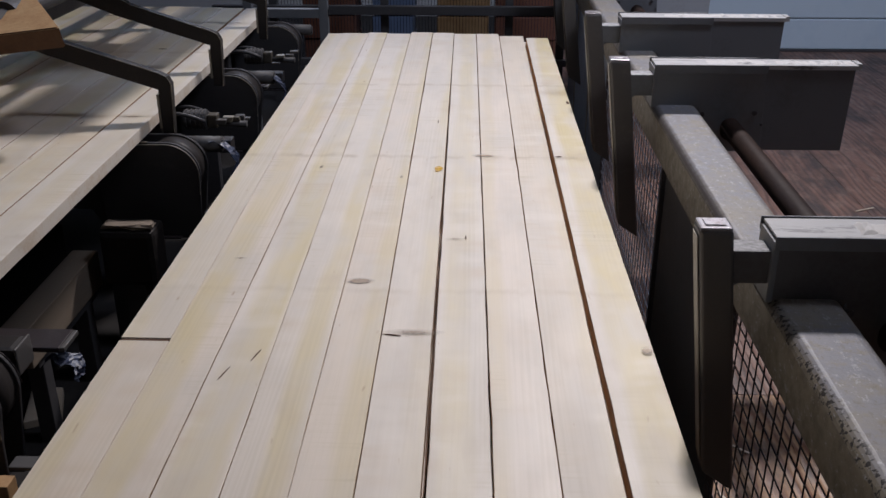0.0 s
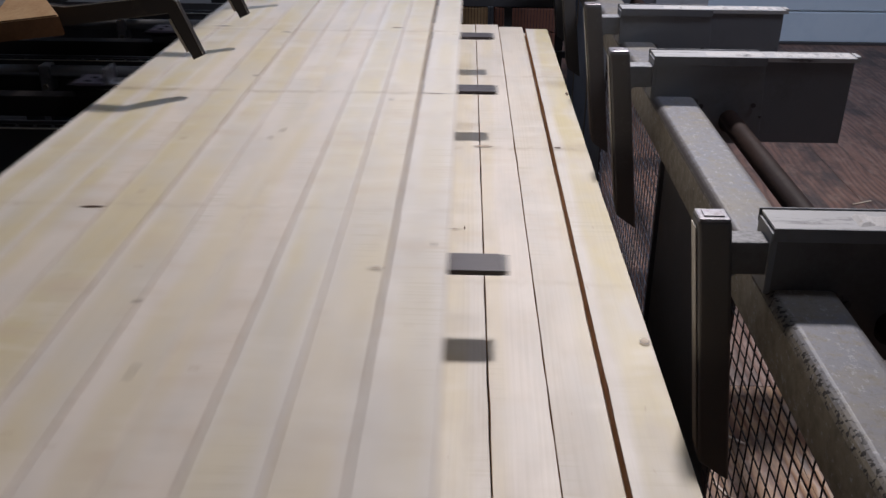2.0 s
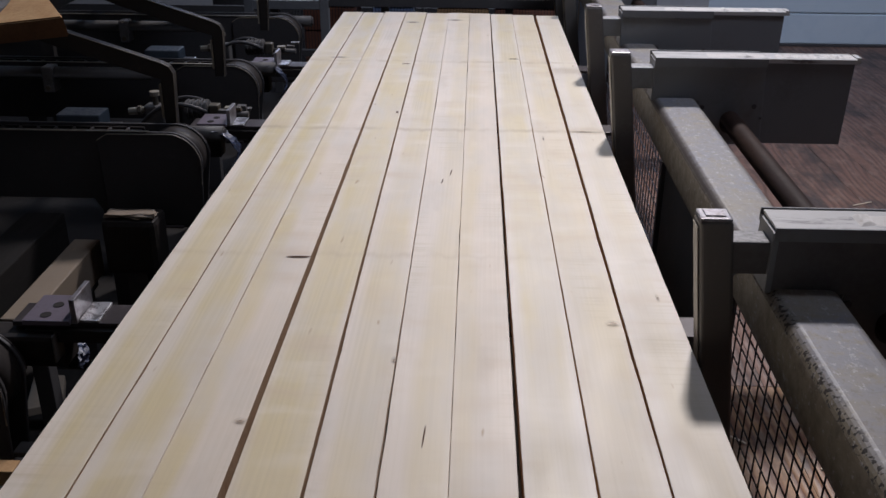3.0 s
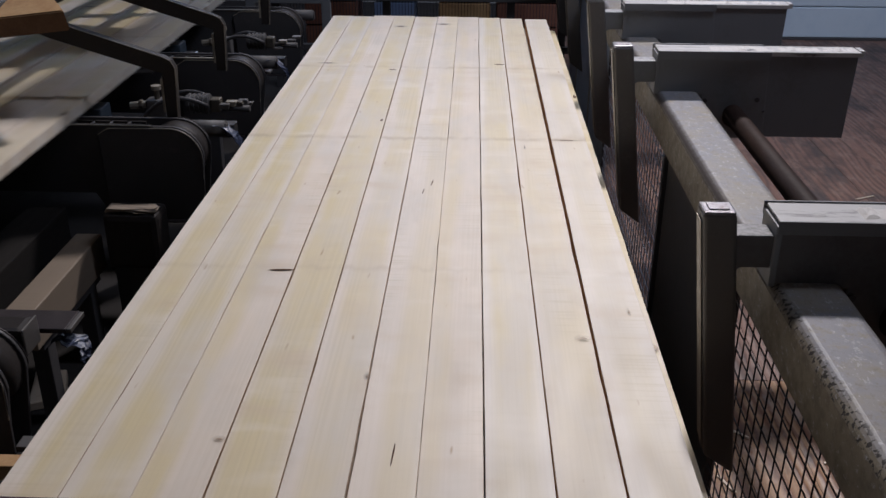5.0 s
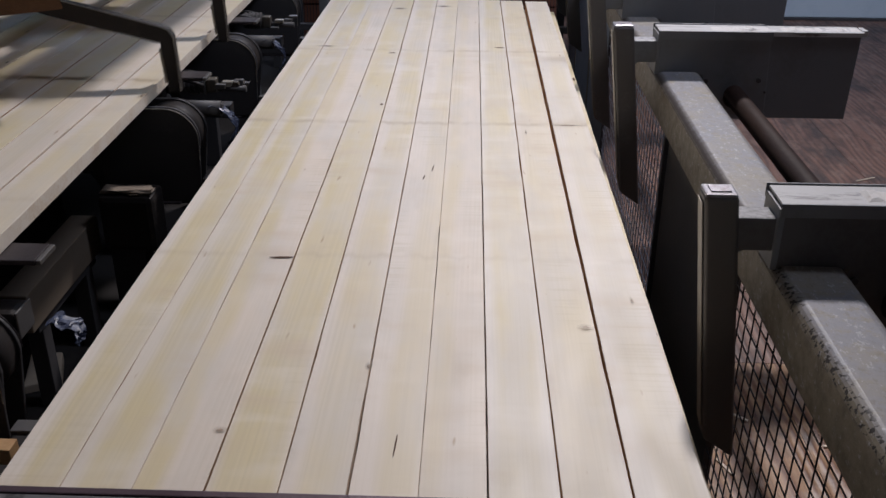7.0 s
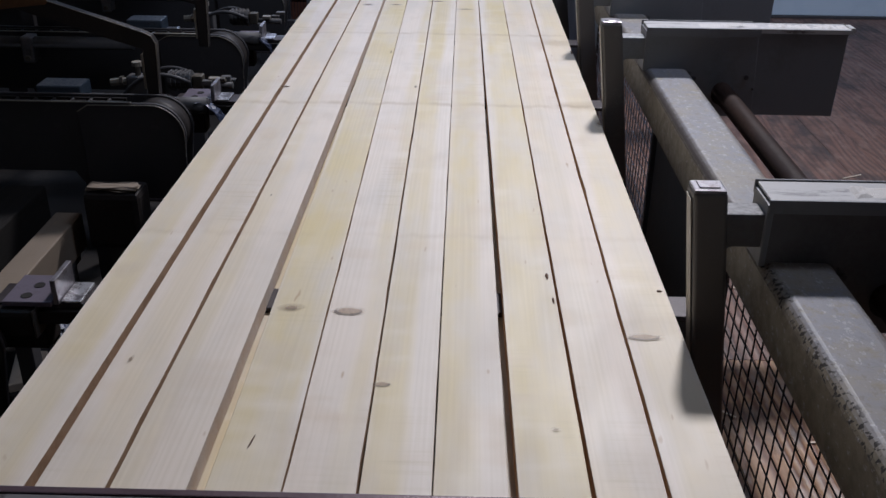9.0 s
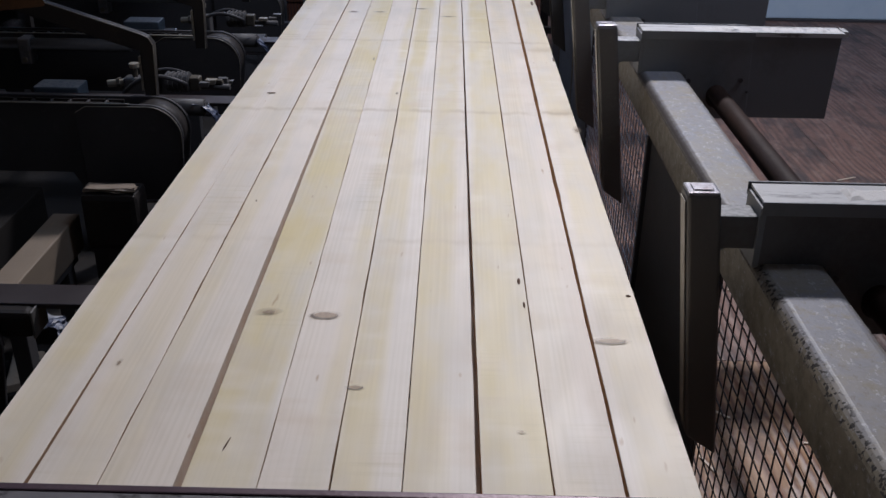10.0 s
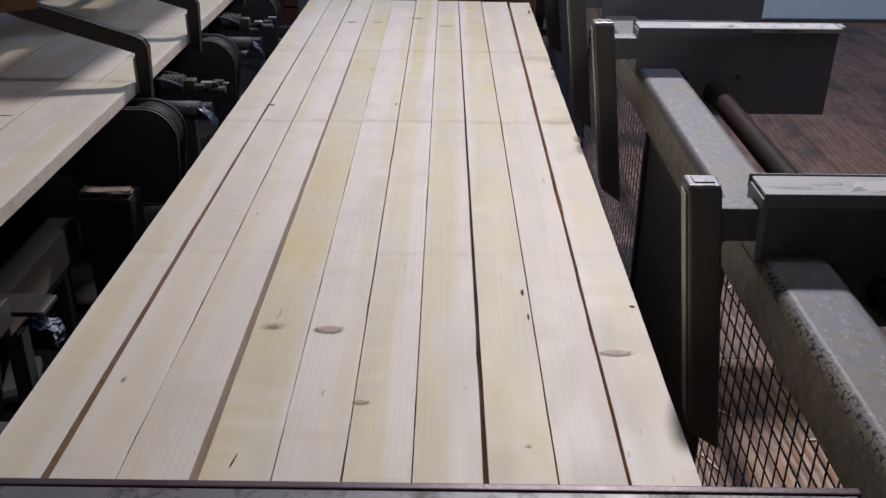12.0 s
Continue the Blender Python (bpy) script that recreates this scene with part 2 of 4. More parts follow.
def beam_paint(name, x0, x1):
    """Cream paint under pale sawdust; dirt and chips follow the beam's left top edge."""
    m, nt, b = material(name, 0.5)
    sep = nt.nodes.new("ShaderNodeSeparateXYZ")
    nt.links.new(coords(nt, shift=False), sep.inputs[0])
    geo = nt.nodes.new("ShaderNodeNewGeometry")
    nrm = nt.nodes.new("ShaderNodeSeparateXYZ")
    nt.links.new(geo.outputs["Normal"], nrm.inputs[0])
    v = coords(nt)
    big, mid, small = noise_node(nt, v, 5, 5, 0.6), noise_node(nt, v, 26, 6, 0.7), noise_node(nt, v, 110, 3)
    cream = mix(nt, ramp(nt, mid, 0.45, 0.7), (0.21, 0.18, 0.13), (0.12, 0.10, 0.073))
    powder = mix(nt, ramp(nt, big, 0.42, 0.62), (0.205, 0.21, 0.245), (0.25, 0.225, 0.195))
    up = math_node(nt, "MULTIPLY", ramp(nt, nrm.outputs[2], 0.6, 0.97), ramp(nt, mid, 0.3, 0.5))
    col = mix(nt, math_node(nt, "MULTIPLY", up, 0.85), cream, powder)
    scratch = noise_node(nt, coords(nt, (16, 60, 16)), 1.0, 5, 0.75)
    col = mix(nt, math_node(nt, "MULTIPLY", ramp(nt, scratch, 0.6, 0.7), 0.5), col, (0.13, 0.115, 0.10))
    fleck = noise_node(nt, coords(nt, (1, 0.6, 1)), 75, 4, 0.8)
    col = mix(nt, math_node(nt, "MULTIPLY", ramp(nt, fleck, 0.57, 0.64), 0.55), col, (0.15, 0.12, 0.095))
    col = mix(nt, math_node(nt, "MULTIPLY", ramp(nt, fleck, 0.42, 0.36), 0.5), col, (0.46, 0.46, 0.49))
    inset = math_node(nt, "SUBTRACT", sep.outputs[0], x0)
    close = math_node(nt, "SUBTRACT", 1.0, ramp(nt, math_node(nt, "ADD", inset, math_node(nt, "MULTIPLY", math_node(nt, "SUBTRACT", mid, 0.5), 0.02)), 0.008, 0.024))
    top = ramp(nt, nrm.outputs[2], 0.15, 0.5)
    grime = math_node(nt, "MULTIPLY", math_node(nt, "MULTIPLY", close, top), ramp(nt, sep.outputs[1], 1.2, 1.8))
    col = mix(nt, math_node(nt, "MULTIPLY", grime, 0.92), col, (0.075, 0.066, 0.066))
    nt.links.new(math_node(nt, "SUBTRACT", 0.5, math_node(nt, "MULTIPLY", grime, 0.4)), b.inputs["Specular IOR Level"])
    rim = math_node(nt, "SUBTRACT", 1.0, ramp(nt, math_node(nt, "ADD", inset, math_node(nt, "MULTIPLY", math_node(nt, "SUBTRACT", mid, 0.5), 0.03)), 0.014, 0.024))
    chip = math_node(nt, "MULTIPLY", math_node(nt, "MULTIPLY", rim, ramp(nt, nrm.outputs[2], 0.1, 0.3)), math_node(nt, "MULTIPLY", ramp(nt, noise_node(nt, v, 105, 2), 0.54, 0.58), ramp(nt, sep.outputs[1], 2.0, 1.6)))
    col = mix(nt, chip, col, (0.03, 0.025, 0.022))
    nt.links.new(col, b.inputs["Base Color"])
    nt.links.new(math_node(nt, "ADD", math_node(nt, "MULTIPLY", mid, 0.4), math_node(nt, "ADD", math_node(nt, "MULTIPLY", math_node(nt, "MULTIPLY", close, top), 0.35), 0.3)), b.inputs["Roughness"])
    bump(nt, b, math_node(nt, "ADD", small, mid), 0.25, 0.002)
    return m


def worn_floor(name, base=(0.155, 0.098, 0.068), late=(0.085, 0.05, 0.034), rub=(0.24, 0.19, 0.16), dirt=0.75):
    """Old trodden planks: brown, with raised dark grain, pale rubbed patches and black stains."""
    m, nt, b = material(name, 0.55)
    grain = nt.nodes.new("ShaderNodeTexWave")
    grain.inputs["Scale"].default_value, grain.inputs["Distortion"].default_value = 2.2, 16.0
    grain.inputs["Detail"].default_value, grain.inputs["Detail Scale"].default_value = 2.0, 0.7
    nt.links.new(coords(nt, (3.4, 0.7, 3.4)), grain.inputs["Vector"])
    big = noise_node(nt, coords(nt, (3.2, 2.2, 3.2)), 1.0, 6, 0.7)
    mid = noise_node(nt, coords(nt, (18, 7, 18)), 1.0, 5, 0.65)
    fine = noise_node(nt, coords(nt, (140, 9, 140)), 1.0, 3)
    col = mix(nt, ramp(nt, grain.outputs["Fac"], 0.35, 0.95), base, late)
    col = mix(nt, math_node(nt, "MULTIPLY", ramp(nt, mid, 0.5, 0.66), 0.75), col, rub)
    col = mix(nt, math_node(nt, "MULTIPLY", ramp(nt, big, 0.48, 0.62), dirt), col, (0.04, 0.028, 0.026))
    col = mix(nt, math_node(nt, "MULTIPLY", ramp(nt, fine, 0.5, 0.75), 0.28), col, (0.05, 0.03, 0.022))
    nt.links.new(col, b.inputs["Base Color"])
    nt.links.new(math_node(nt, "ADD", math_node(nt, "MULTIPLY", big, 0.4), 0.3), b.inputs["Roughness"])
    bump(nt, b, math_node(nt, "ADD", grain.outputs["Fac"], fine), 0.5, 0.004)
    return m


T = 0.038          # board thickness
NEAR = 0.80        # y of the boards' near ends
MARKS = ((1.199, 0.02, 0.22), (2.19, 0.024, 0.5), (3.125, 0.024, 0.45))
pine_board = pine("pine_board", (0.775, 0.706, 0.622), (0.665, 0.555, 0.31), MARKS, contrast=1.45, rough0=0.475)
old_timber_pale = painted("old_timber_pale", (0.60, 0.50, 0.39), (0.5, 0.39, 0.27), 0.5, scale=50)
old_timber = pine("old_timber", (0.27, 0.22, 0.175), (0.19, 0.14, 0.095), rough0=0.5)
timber_dark = painted("timber_dark", (0.022, 0.02, 0.019), (0.012, 0.01, 0.01), 0.8, scale=8, stretch=(3, 0.4, 3), spec=0.1)
# darker copy of the plank's brown for its shaded front
plank_shaded = painted("plank_shaded", (0.15, 0.07, 0.03), (0.08, 0.035, 0.015), 0.7, wear=(0.4, 0.7), scale=9)
plank_brown = painted("plank_brown", (0.50, 0.31, 0.15), (0.36, 0.19, 0.08), 0.7, wear=(0.4, 0.7), scale=14, relief=0.6)
floor_wood = worn_floor("floor_wood", (0.19, 0.098, 0.068), (0.105, 0.053, 0.038), (0.27, 0.175, 0.135), 0.85)
# near planks: brighter light on them put into a paler orange-brown
floor_lit = worn_floor("floor_lit", (0.34, 0.19, 0.095), (0.17, 0.068, 0.03), (0.36, 0.28, 0.23), 0.75)
cream_beam = beam_paint("cream_beam", 1.336, 1.482)
sawn_edge = painted("sawn_edge", (0.78, 0.71, 0.62), (0.68, 0.56, 0.43), 0.65, scale=14, wear=(0.45, 0.65))
# brown left edges, with warm light bounced in the joints put into the colour
sawn_bounce = painted("sawn_bounce", (0.66, 0.38, 0.17), (0.5, 0.25, 0.095), 0.65, scale=14, wear=(0.45, 0.65))
sawn_tan = painted("sawn_tan", (0.50, 0.355, 0.235), (0.36, 0.235, 0.14), 0.65, scale=14, wear=(0.45, 0.65))
knot_grown = knot_figure("knot_grown", (0.50, 0.37, 0.25), (0.06, 0.035, 0.022), 0.6, 0.3, 0.66)
knot_smear = knot_figure("knot_smear", (0.36, 0.26, 0.17), (0.17, 0.11, 0.07), 0.6, 0.4, 0.35)
crack_dark = painted("crack_dark", (0.10, 0.048, 0.024), (0.04, 0.022, 0.013), 0.8, scale=60)
resin_amber = painted("resin_amber", (0.68, 0.40, 0.04), (0.56, 0.28, 0.025), 0.25, scale=60)
paint_grey = painted("paint_grey", (0.175, 0.183, 0.197), (0.14, 0.14, 0.143), 0.5, wear=(0.5, 0.75), dust_lit=0.85)
paint_near = painted("paint_near", (0.105, 0.10, 0.102), (0.07, 0.062, 0.06), 0.5, wear=(0.45, 0.7), scale=9, dust_lit=0.5)
paint_cream = painted("paint_cream", (0.17, 0.155, 0.125), (0.09, 0.08, 0.068), 0.55, wear=(0.48, 0.7), dust_lit=0.5, scale=10)
steel_worn = painted("steel_worn", (0.13, 0.122, 0.117), (0.185, 0.175, 0.17), 0.45, 0.25, wear=(0.55, 0.75), scale=12)
paint_dark = painted("paint_dark", (0.17, 0.177, 0.19), (0.135, 0.135, 0.14), 0.5, wear=(0.5, 0.75), dust_lit=0.6)
# far stops' outer sheets: light falling on them put into the colour
paint_lit = painted("paint_lit", (0.52, 0.55, 0.58), (0.40, 0.42, 0.44), 0.5, wear=(0.5, 0.7), dust_lit=0.4)
paint_cap = painted("paint_cap", (0.44, 0.43, 0.42), (0.13, 0.115, 0.11), 0.5, wear=(0.54, 0.6), scale=10, dust_lit=0.35, stretch=(0.6, 4, 4), powder=(0.50, 0.51, 0.54))
steel_cap = painted("steel_cap", (0.34, 0.33, 0.36), (0.16, 0.14, 0.14), 0.35, 0.6, wear=(0.45, 0.65), scale=30)
steel_rub = painted("steel_rub", (0.34, 0.31, 0.26), (0.2, 0.17, 0.14), 0.45, 0.4, scale=20)
steel_bright = painted("steel_bright", (0.52, 0.52, 0.54), (0.32, 0.31, 0.31), 0.3, 0.9, scale=14)
steel_scuffed = painted("steel_scuffed", (0.62, 0.62, 0.65), (0.16, 0.15, 0.16), 0.35, 0.7, wear=(0.47, 0.55), scale=30)
steel_black = painted("steel_black", (0.072, 0.069, 0.072), (0.105, 0.098, 0.098), 0.5, 0.0, wear=(0.55, 0.8), scale=9, dust_lit=0.04, spec=0.25)
lever_black = painted("lever_black", (0.03, 0.026, 0.025), (0.05, 0.041, 0.037), 0.5, scale=9, spec=0.2)
steel_dirty = painted("steel_dirty", (0.092, 0.09, 0.092), (0.125, 0.115, 0.11), 0.6, 0.1, wear=(0.45, 0.7), scale=6, spec=0.35)
steel_fork = painted("steel_fork", (0.045, 0.036, 0.038), (0.085, 0.07, 0.07), 0.45, 0.3, scale=16)
rust_pipe = painted("rust_pipe", (0.036, 0.021, 0.017), (0.016, 0.01, 0.009), 0.62, 0.0, wear=(0.4, 0.7), scale=14, spec=0.12, stretch=(1, 0.3, 1))
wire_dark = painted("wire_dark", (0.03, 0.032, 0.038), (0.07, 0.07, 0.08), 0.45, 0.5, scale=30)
wall_white = painted("wall_white", (0.68, 0.79, 0.88), (0.62, 0.74, 0.84), 0.6, scale=1.5, relief=0.05)
# hall walls and ceiling out of view, made pale to bounce light
wall_bounce = painted("wall_bounce", (0.58, 0.58, 0.60), (0.5, 0.5, 0.52), 0.8, scale=1.5)
ceiling_dull = painted("ceiling_dull", (0.55, 0.55, 0.55), (0.45, 0.45, 0.44), 0.8, scale=1.0)
pit_dark = painted("pit_dark", (0.04, 0.037, 0.036), (0.06, 0.055, 0.052), 0.9, scale=3, spec=0.1)
lip_purple = painted("lip_purple", (0.11, 0.07, 0.085), (0.06, 0.04, 0.045), 0.4, 0.3, scale=20)
bar_mottled = painted("bar_mottled", (0.2, 0.19, 0.2), (0.05, 0.045, 0.045), 0.45, 0.2, wear=(0.5, 0.6), scale=16)
paint_blue = painted("paint_blue", (0.33, 0.38, 0.46), (0.2, 0.235, 0.285), 0.4, wear=(0.5, 0.7), scale=5)
# far mesh: the lit look of its wires put into a paler colour
wire_lit = painted("wire_lit", (0.44, 0.49, 0.60), (0.28, 0.31, 0.37), 0.4, 0.2, scale=30)
sawdust_white = painted("sawdust_white", (0.62, 0.60, 0.58), (0.5, 0.46, 0.42), 0.85, scale=60, relief=0.5)
# lid lit from above: paler top put into the colour by the dust mask
blue_box = painted("blue_box", (0.088, 0.115, 0.145), (0.06, 0.075, 0.09), 0.45, scale=12, dust_lit=0.5)
plate_lavender = painted("plate_lavender", (0.17, 0.145, 0.18), (0.10, 0.085, 0.10), 0.4, 0.2, scale=18)
film_plastic = painted("film_plastic", (0.035, 0.045, 0.085), (0.10, 0.125, 0.2), 0.42, scale=40, wear=(0.5, 0.62))
brass_dull = painted("brass_dull", (0.12, 0.105, 0.085), (0.07, 0.06, 0.05), 0.5, 0.4, scale=20)
brick_red = painted("brick_red", (0.22, 0.09, 0.06), (0.14, 0.06, 0.045), 0.8, scale=8)
blue_sheet = painted("blue_sheet", (0.16, 0.22, 0.36), (0.1, 0.14, 0.24), 0.6, scale=6)


# ---- mesh helpers ----
def quad_box(bm, x0, x1, y0, y1, z0, z1, lean=0.0, bevel=0.0):
    """A box; lean moves x by that much for each metre below z1."""
    vs = [bm.verts.new((x + (z1 - z) * lean, y, z)) for z in (z0, z1) for y in (y0, y1) for x in (x0, x1)]
    fs = [bm.faces.new([vs[i] for i in f]) for f in ((0, 2, 3, 1), (4, 5, 7, 6), (0, 1, 5, 4), (2, 6, 7, 3), (0, 4, 6, 2), (1, 3, 7, 5))]
    if bevel:
        edges = {e for f in fs for e in f.edges}
        bmesh.ops.bevel(bm, geom=list(edges), offset=bevel, segments=2, affect="EDGES", profile=0.6)
    return bm


def box(x0, x1, y0, y1, z0, z1, lean=0.0, bevel=0.003):
    return quad_box(bmesh.new(), x0, x1, y0, y1, z0, z1, lean, bevel)


def tube(bm, a, b, radius, sides=14, caps=True):
    a, b = Vector(a), Vector(b)
    turn = (b - a).to_track_quat("Z", "Y").to_matrix()
    rings = []
    for p in (a, b):
        rings.append([bm.verts.new(p + turn @ Vector((radius * math.cos(k * math.tau / sides), radius * math.sin(k * math.tau / sides), 0))) for k in range(sides)])
    for k in range(sides):
        bm.faces.new((rings[0][k], rings[0][(k + 1) % sides], rings[1][(k + 1) % sides], rings[1][k]))
    if caps:
        bm.faces.new(rings[0][::-1])
        bm.faces.new(rings[1])
    return bm


def pipe(points, radius, sides=8):
    """One bent tube along a line of points."""
    bm = bmesh.new()
    pts = [Vector(p) for p in points]
    rings = []
    for k, p in enumerate(pts):
        way = pts[min(k + 1, len(pts) - 1)] - pts[max(k - 1, 0)]
        turn = way.to_track_quat("Z", "Y").to_matrix()
        rings.append([bm.verts.new(p + turn @ Vector((radius * math.cos(i * math.tau / sides), radius * math.sin(i * math.tau / sides), 0))) for i in range(sides)])
    for a, b in zip(rings, rings[1:]):
        for i in range(sides):
            bm.faces.new((a[i], a[(i + 1) % sides], b[(i + 1) % sides], b[i]))
    bm.faces.new(rings[0][::-1])
    bm.faces.new(rings[-1])
    return bm


def rod(a, b, radius, sides=14):
    return tube(bmesh.new(), a, b, radius, sides)


def extruded(points, y0, y1, bevel=0.002):
    """A plate from its outline in x and z, between y0 and y1."""
    bm = bmesh.new()
    a = [bm.verts.new((x, y0, z)) for x, z in points]
    b = [bm.verts.new((x, y1, z)) for x, z in points]
    n = len(points)
    bm.faces.new(a)
    bm.faces.new(b[::-1])
    for k in range(n):
        bm.faces.new((a[k], b[k], b[(k + 1) % n], a[(k + 1) % n]))
    bmesh.ops.recalc_face_normals(bm, faces=bm.faces)
    if bevel:
        edges = [e for e in bm.edges if abs(e.verts[0].co.y - e.verts[1].co.y) < 1e-6]
        bmesh.ops.bevel(bm, geom=edges, offset=bevel, segments=1, affect="EDGES")
    return bm


def mesh_of(name, bm, mat, smooth=False):
    bmesh.ops.recalc_face_normals(bm, faces=bm.faces)
    data = bpy.data.meshes.new(name)
    bm.to_mesh(data)
    bm.free()
    data.materials.append(mat)
    if smooth:
        for p in data.polygons:
            p.use_smooth = len(p.vertices) == 4
    return data


def part(name, bm, mat, parent, label="", smooth=False):
    ob = new(name, mesh_of(name, bm, mat, smooth))
    ob.parent = parent
    return tagged(ob, label)


def thing(name, label, category, group="", place=(0, 0, 0)):
    ob = new(name)
    ob.location = place
    ob.empty_display_size = 0.1
    return tagged(ob, label, category, group)


def solid(name, bm, mat, label, category="", kind="", smooth=False):
    return tagged(new(name, mesh_of(name, bm, mat, smooth)), label, category, "", kind)


# ---- the hall ----
FLOOR = -0.65
solid("floor", box(-6, 7, -4, 9.2, FLOOR - 0.15, FLOOR - 0.03, bevel=0), pit_dark, "dark floor slab under the machine", kind="structure")
solid("wall_north", box(-6, 7, 9.0, 9.2, FLOOR - 0.03, 6.2, bevel=0), wall_bounce, "pale grey end wall of the sawmill hall", kind="structure")
solid("wall_south", box(-6, 7, -4.2, -4.0, FLOOR - 0.15, 6.2, bevel=0), wall_bounce, "pale grey wall behind the camera", kind="structure")
solid("wall_west", box(-6.2, -6, -4.2, 9.2, FLOOR - 0.15, 6.2, bevel=0), wall_bounce, "pale grey side wall of the hall", kind="structure")
solid("wall_east", box(7, 7.2, -4.2, 9.2, FLOOR - 0.15, 6.2, bevel=0), wall_white, "pale painted side wall of the hall", kind="structure")
solid("ceiling", box(-6.2, 7.2, -4.2, 9.2, 6.2, 6.35, bevel=0), ceiling_dull, "dull grey hall ceiling", kind="structure")


def wooden_floor():
    deck = tagged(new("wooden_floor"), "worn brown plank floor strewn with sawdust and splinters", kind="structure")
    rng = random.Random(5)
    meshes = []
    for k in range(4):
        meshes.append(mesh_of("plank", box(0.0006, 0.1794, 0, 3.9, -0.03, 0, bevel=0.0012), floor_wood))
    short = mesh_of("plank", box(0.0006, 0.1794, 0, 2.55, -0.03, 0, bevel=0.0012), floor_lit)
    rest = mesh_of("plank", box(0.0006, 0.1794, 2.552, 3.9, -0.03, 0, bevel=0.0012), floor_wood)
    for i in range(28):
        for j in range(2):
            pieces = [short, rest] if i < 3 and j == 0 else [meshes[rng.randrange(4)]]
            drop = rng.uniform(-0.0006, 0.0006)
            for data in pieces:
                ob = new("plank", data)
                ob.parent = deck
                ob.location = (1.36 + 0.18 * i, 0.02 + 3.902 * j, FLOOR + drop)
    return deck


def splinters():
    """Pale slivers of wood lying about on the plank floor."""
    rng = random.Random(12)
    for k in range(26):
        x, y = (rng.uniform(1.9, 3.4), rng.uniform(2.2, 5.2)) if k < 16 else (rng.uniform(1.45, 1.9), rng.uniform(1.6, 3.2))
        n = rng.uniform(0.02, 0.075)
        ob = solid("splinter", box(-n, n, -0.004, 0.004, 0, 0.004, bevel=0.001), old_timber_pale, "pale wood splinter lying on the plank floor", "splinter")
        tagged(ob, group="splinters on the floor")
        ob.matrix_world = pose(x, y, FLOOR + 0.001, 0, 0, rng.uniform(0, 180))



def white_wall():
    wall = tagged(new("white_wall"), "white horizontally ribbed sectional door in the hall wall", kind="structure")
    for k in range(16):
        part("panel", box(2.1, 6.9, 7.50, 7.54, FLOOR + 0.02 + 0.24 * k, FLOOR + 0.252 + 0.24 * k, bevel=0.008), wall_white, wall)
    part("seal", box(2.1, 6.9, 7.485, 7.56, FLOOR - 0.03, FLOOR + 0.018, bevel=0.004), steel_black, wall, "dark rubber seal along the floor")
    return wall


# ---- lumber ----


def at_y(edge, y):
    """x of a board edge, given at y = 1 and y = 5, at some y."""
    return edge[0] + (edge[1] - edge[0]) * (y - 1.0) / 4.0


def board_mesh(left, right, ya, yb, seed, outer=False):
    """A sawn board between two edge lines, with a slightly uneven face and eased edges; top at z = 0,
    x = 0 at the left line's start of the layer, y = 0 at the layer's near end."""
    rng = random.Random(seed)
    bm = bmesh.new()
    n = 44
    rows = []
    ph, amp = rng.uniform(0, 6.3), rng.uniform(0.0002, 0.0012)
    e = 0.0009
    origin = at_y(left, NEAR)
    for i in range(n + 1):
        y = ya + (yb - ya) * i / n
        dz = amp * math.sin(ph + y * 1.7) + rng.uniform(-0.00012, 0.00012)
        x0 = at_y(left, y) - origin + rng.uniform(-0.0004, 0.0004) + (rng.uniform(0.0006, 0.0016) if rng.random() < 0.12 else 0)
        x1 = at_y(right, y) - origin + rng.uniform(-0.0004, 0.0004) - (rng.uniform(0.0006, 0.0016) if rng.random() < 0.12 else 0)
        profile = ((x0, -T), (x0, -e), (x0 + e, 0), (x1 - e, 0), (x1, -e), (x1, -T))
        rows.append([bm.verts.new((x, y - NEAR, z + dz)) for x, z in profile])
    for a, b in zip(rows, rows[1:]):
        for k in range(6):
            f = bm.faces.new((a[k], a[(k + 1) % 6], b[(k + 1) % 6], b[k]))
            f.material_index = {0: 2, 4: 1 if outer or seed % 3 == 2 else 3}.get(k, 0)
    bm.faces.new(rows[0]).material_index = 1
    bm.faces.new(rows[-1][::-1]).material_index = 1
    data = mesh_of("board", bm, pine_board)
    data.materials.append(sawn_edge)
    data.materials.append(sawn_bounce)
    data.materials.append(sawn_tan)
    return data


def lens(name, x, y, rx, ry, mat, board, turn=0.0, lift=0.0006, label=""):
    """A thin lens in a board's face, placed in the layer's coordinates."""
    bm = bmesh.new()
    n = 18
    rims = []
    for scale, z in ((1.0, -0.0012), (0.02, lift)):
        rim = []
        for k in range(n):
            a = k * math.tau / n
            p = Vector((scale * rx * math.cos(a) * (1 + 0.1 * math.sin(3 * a + x * 40)), scale * ry * math.sin(a) * (1 + 0.1 * math.cos(2 * a + y * 30)), z))
            p.rotate(Euler((0, 0, turn)))
            rim.append(bm.verts.new(p))
        rims.append(rim)
    for k in range(n):
        bm.faces.new((rims[0][k], rims[0][(k + 1) % n], rims[1][(k + 1) % n], rims[1][k]))
    bm.faces.new(rims[1])
    ob = part(name, bm, mat, board, label)
    ob.location = Vector((x, y, 0.0015)) - board.location
    return ob


def knot_face(name, x, y, rx, ry, mat, board, turn, label):
    """A thin disc laid into the board's face for a knot and the smear round it."""
    bm = bmesh.new()
    n = 20
    rim = []
    for k in range(n):
        p = Vector((rx * math.cos(k * math.tau / n), ry * math.sin(k * math.tau / n), 0))
        p.rotate(Euler((0, 0, turn)))
        rim.append(bm.verts.new(p))
    mid = bm.verts.new((0, 0, 0.0002))
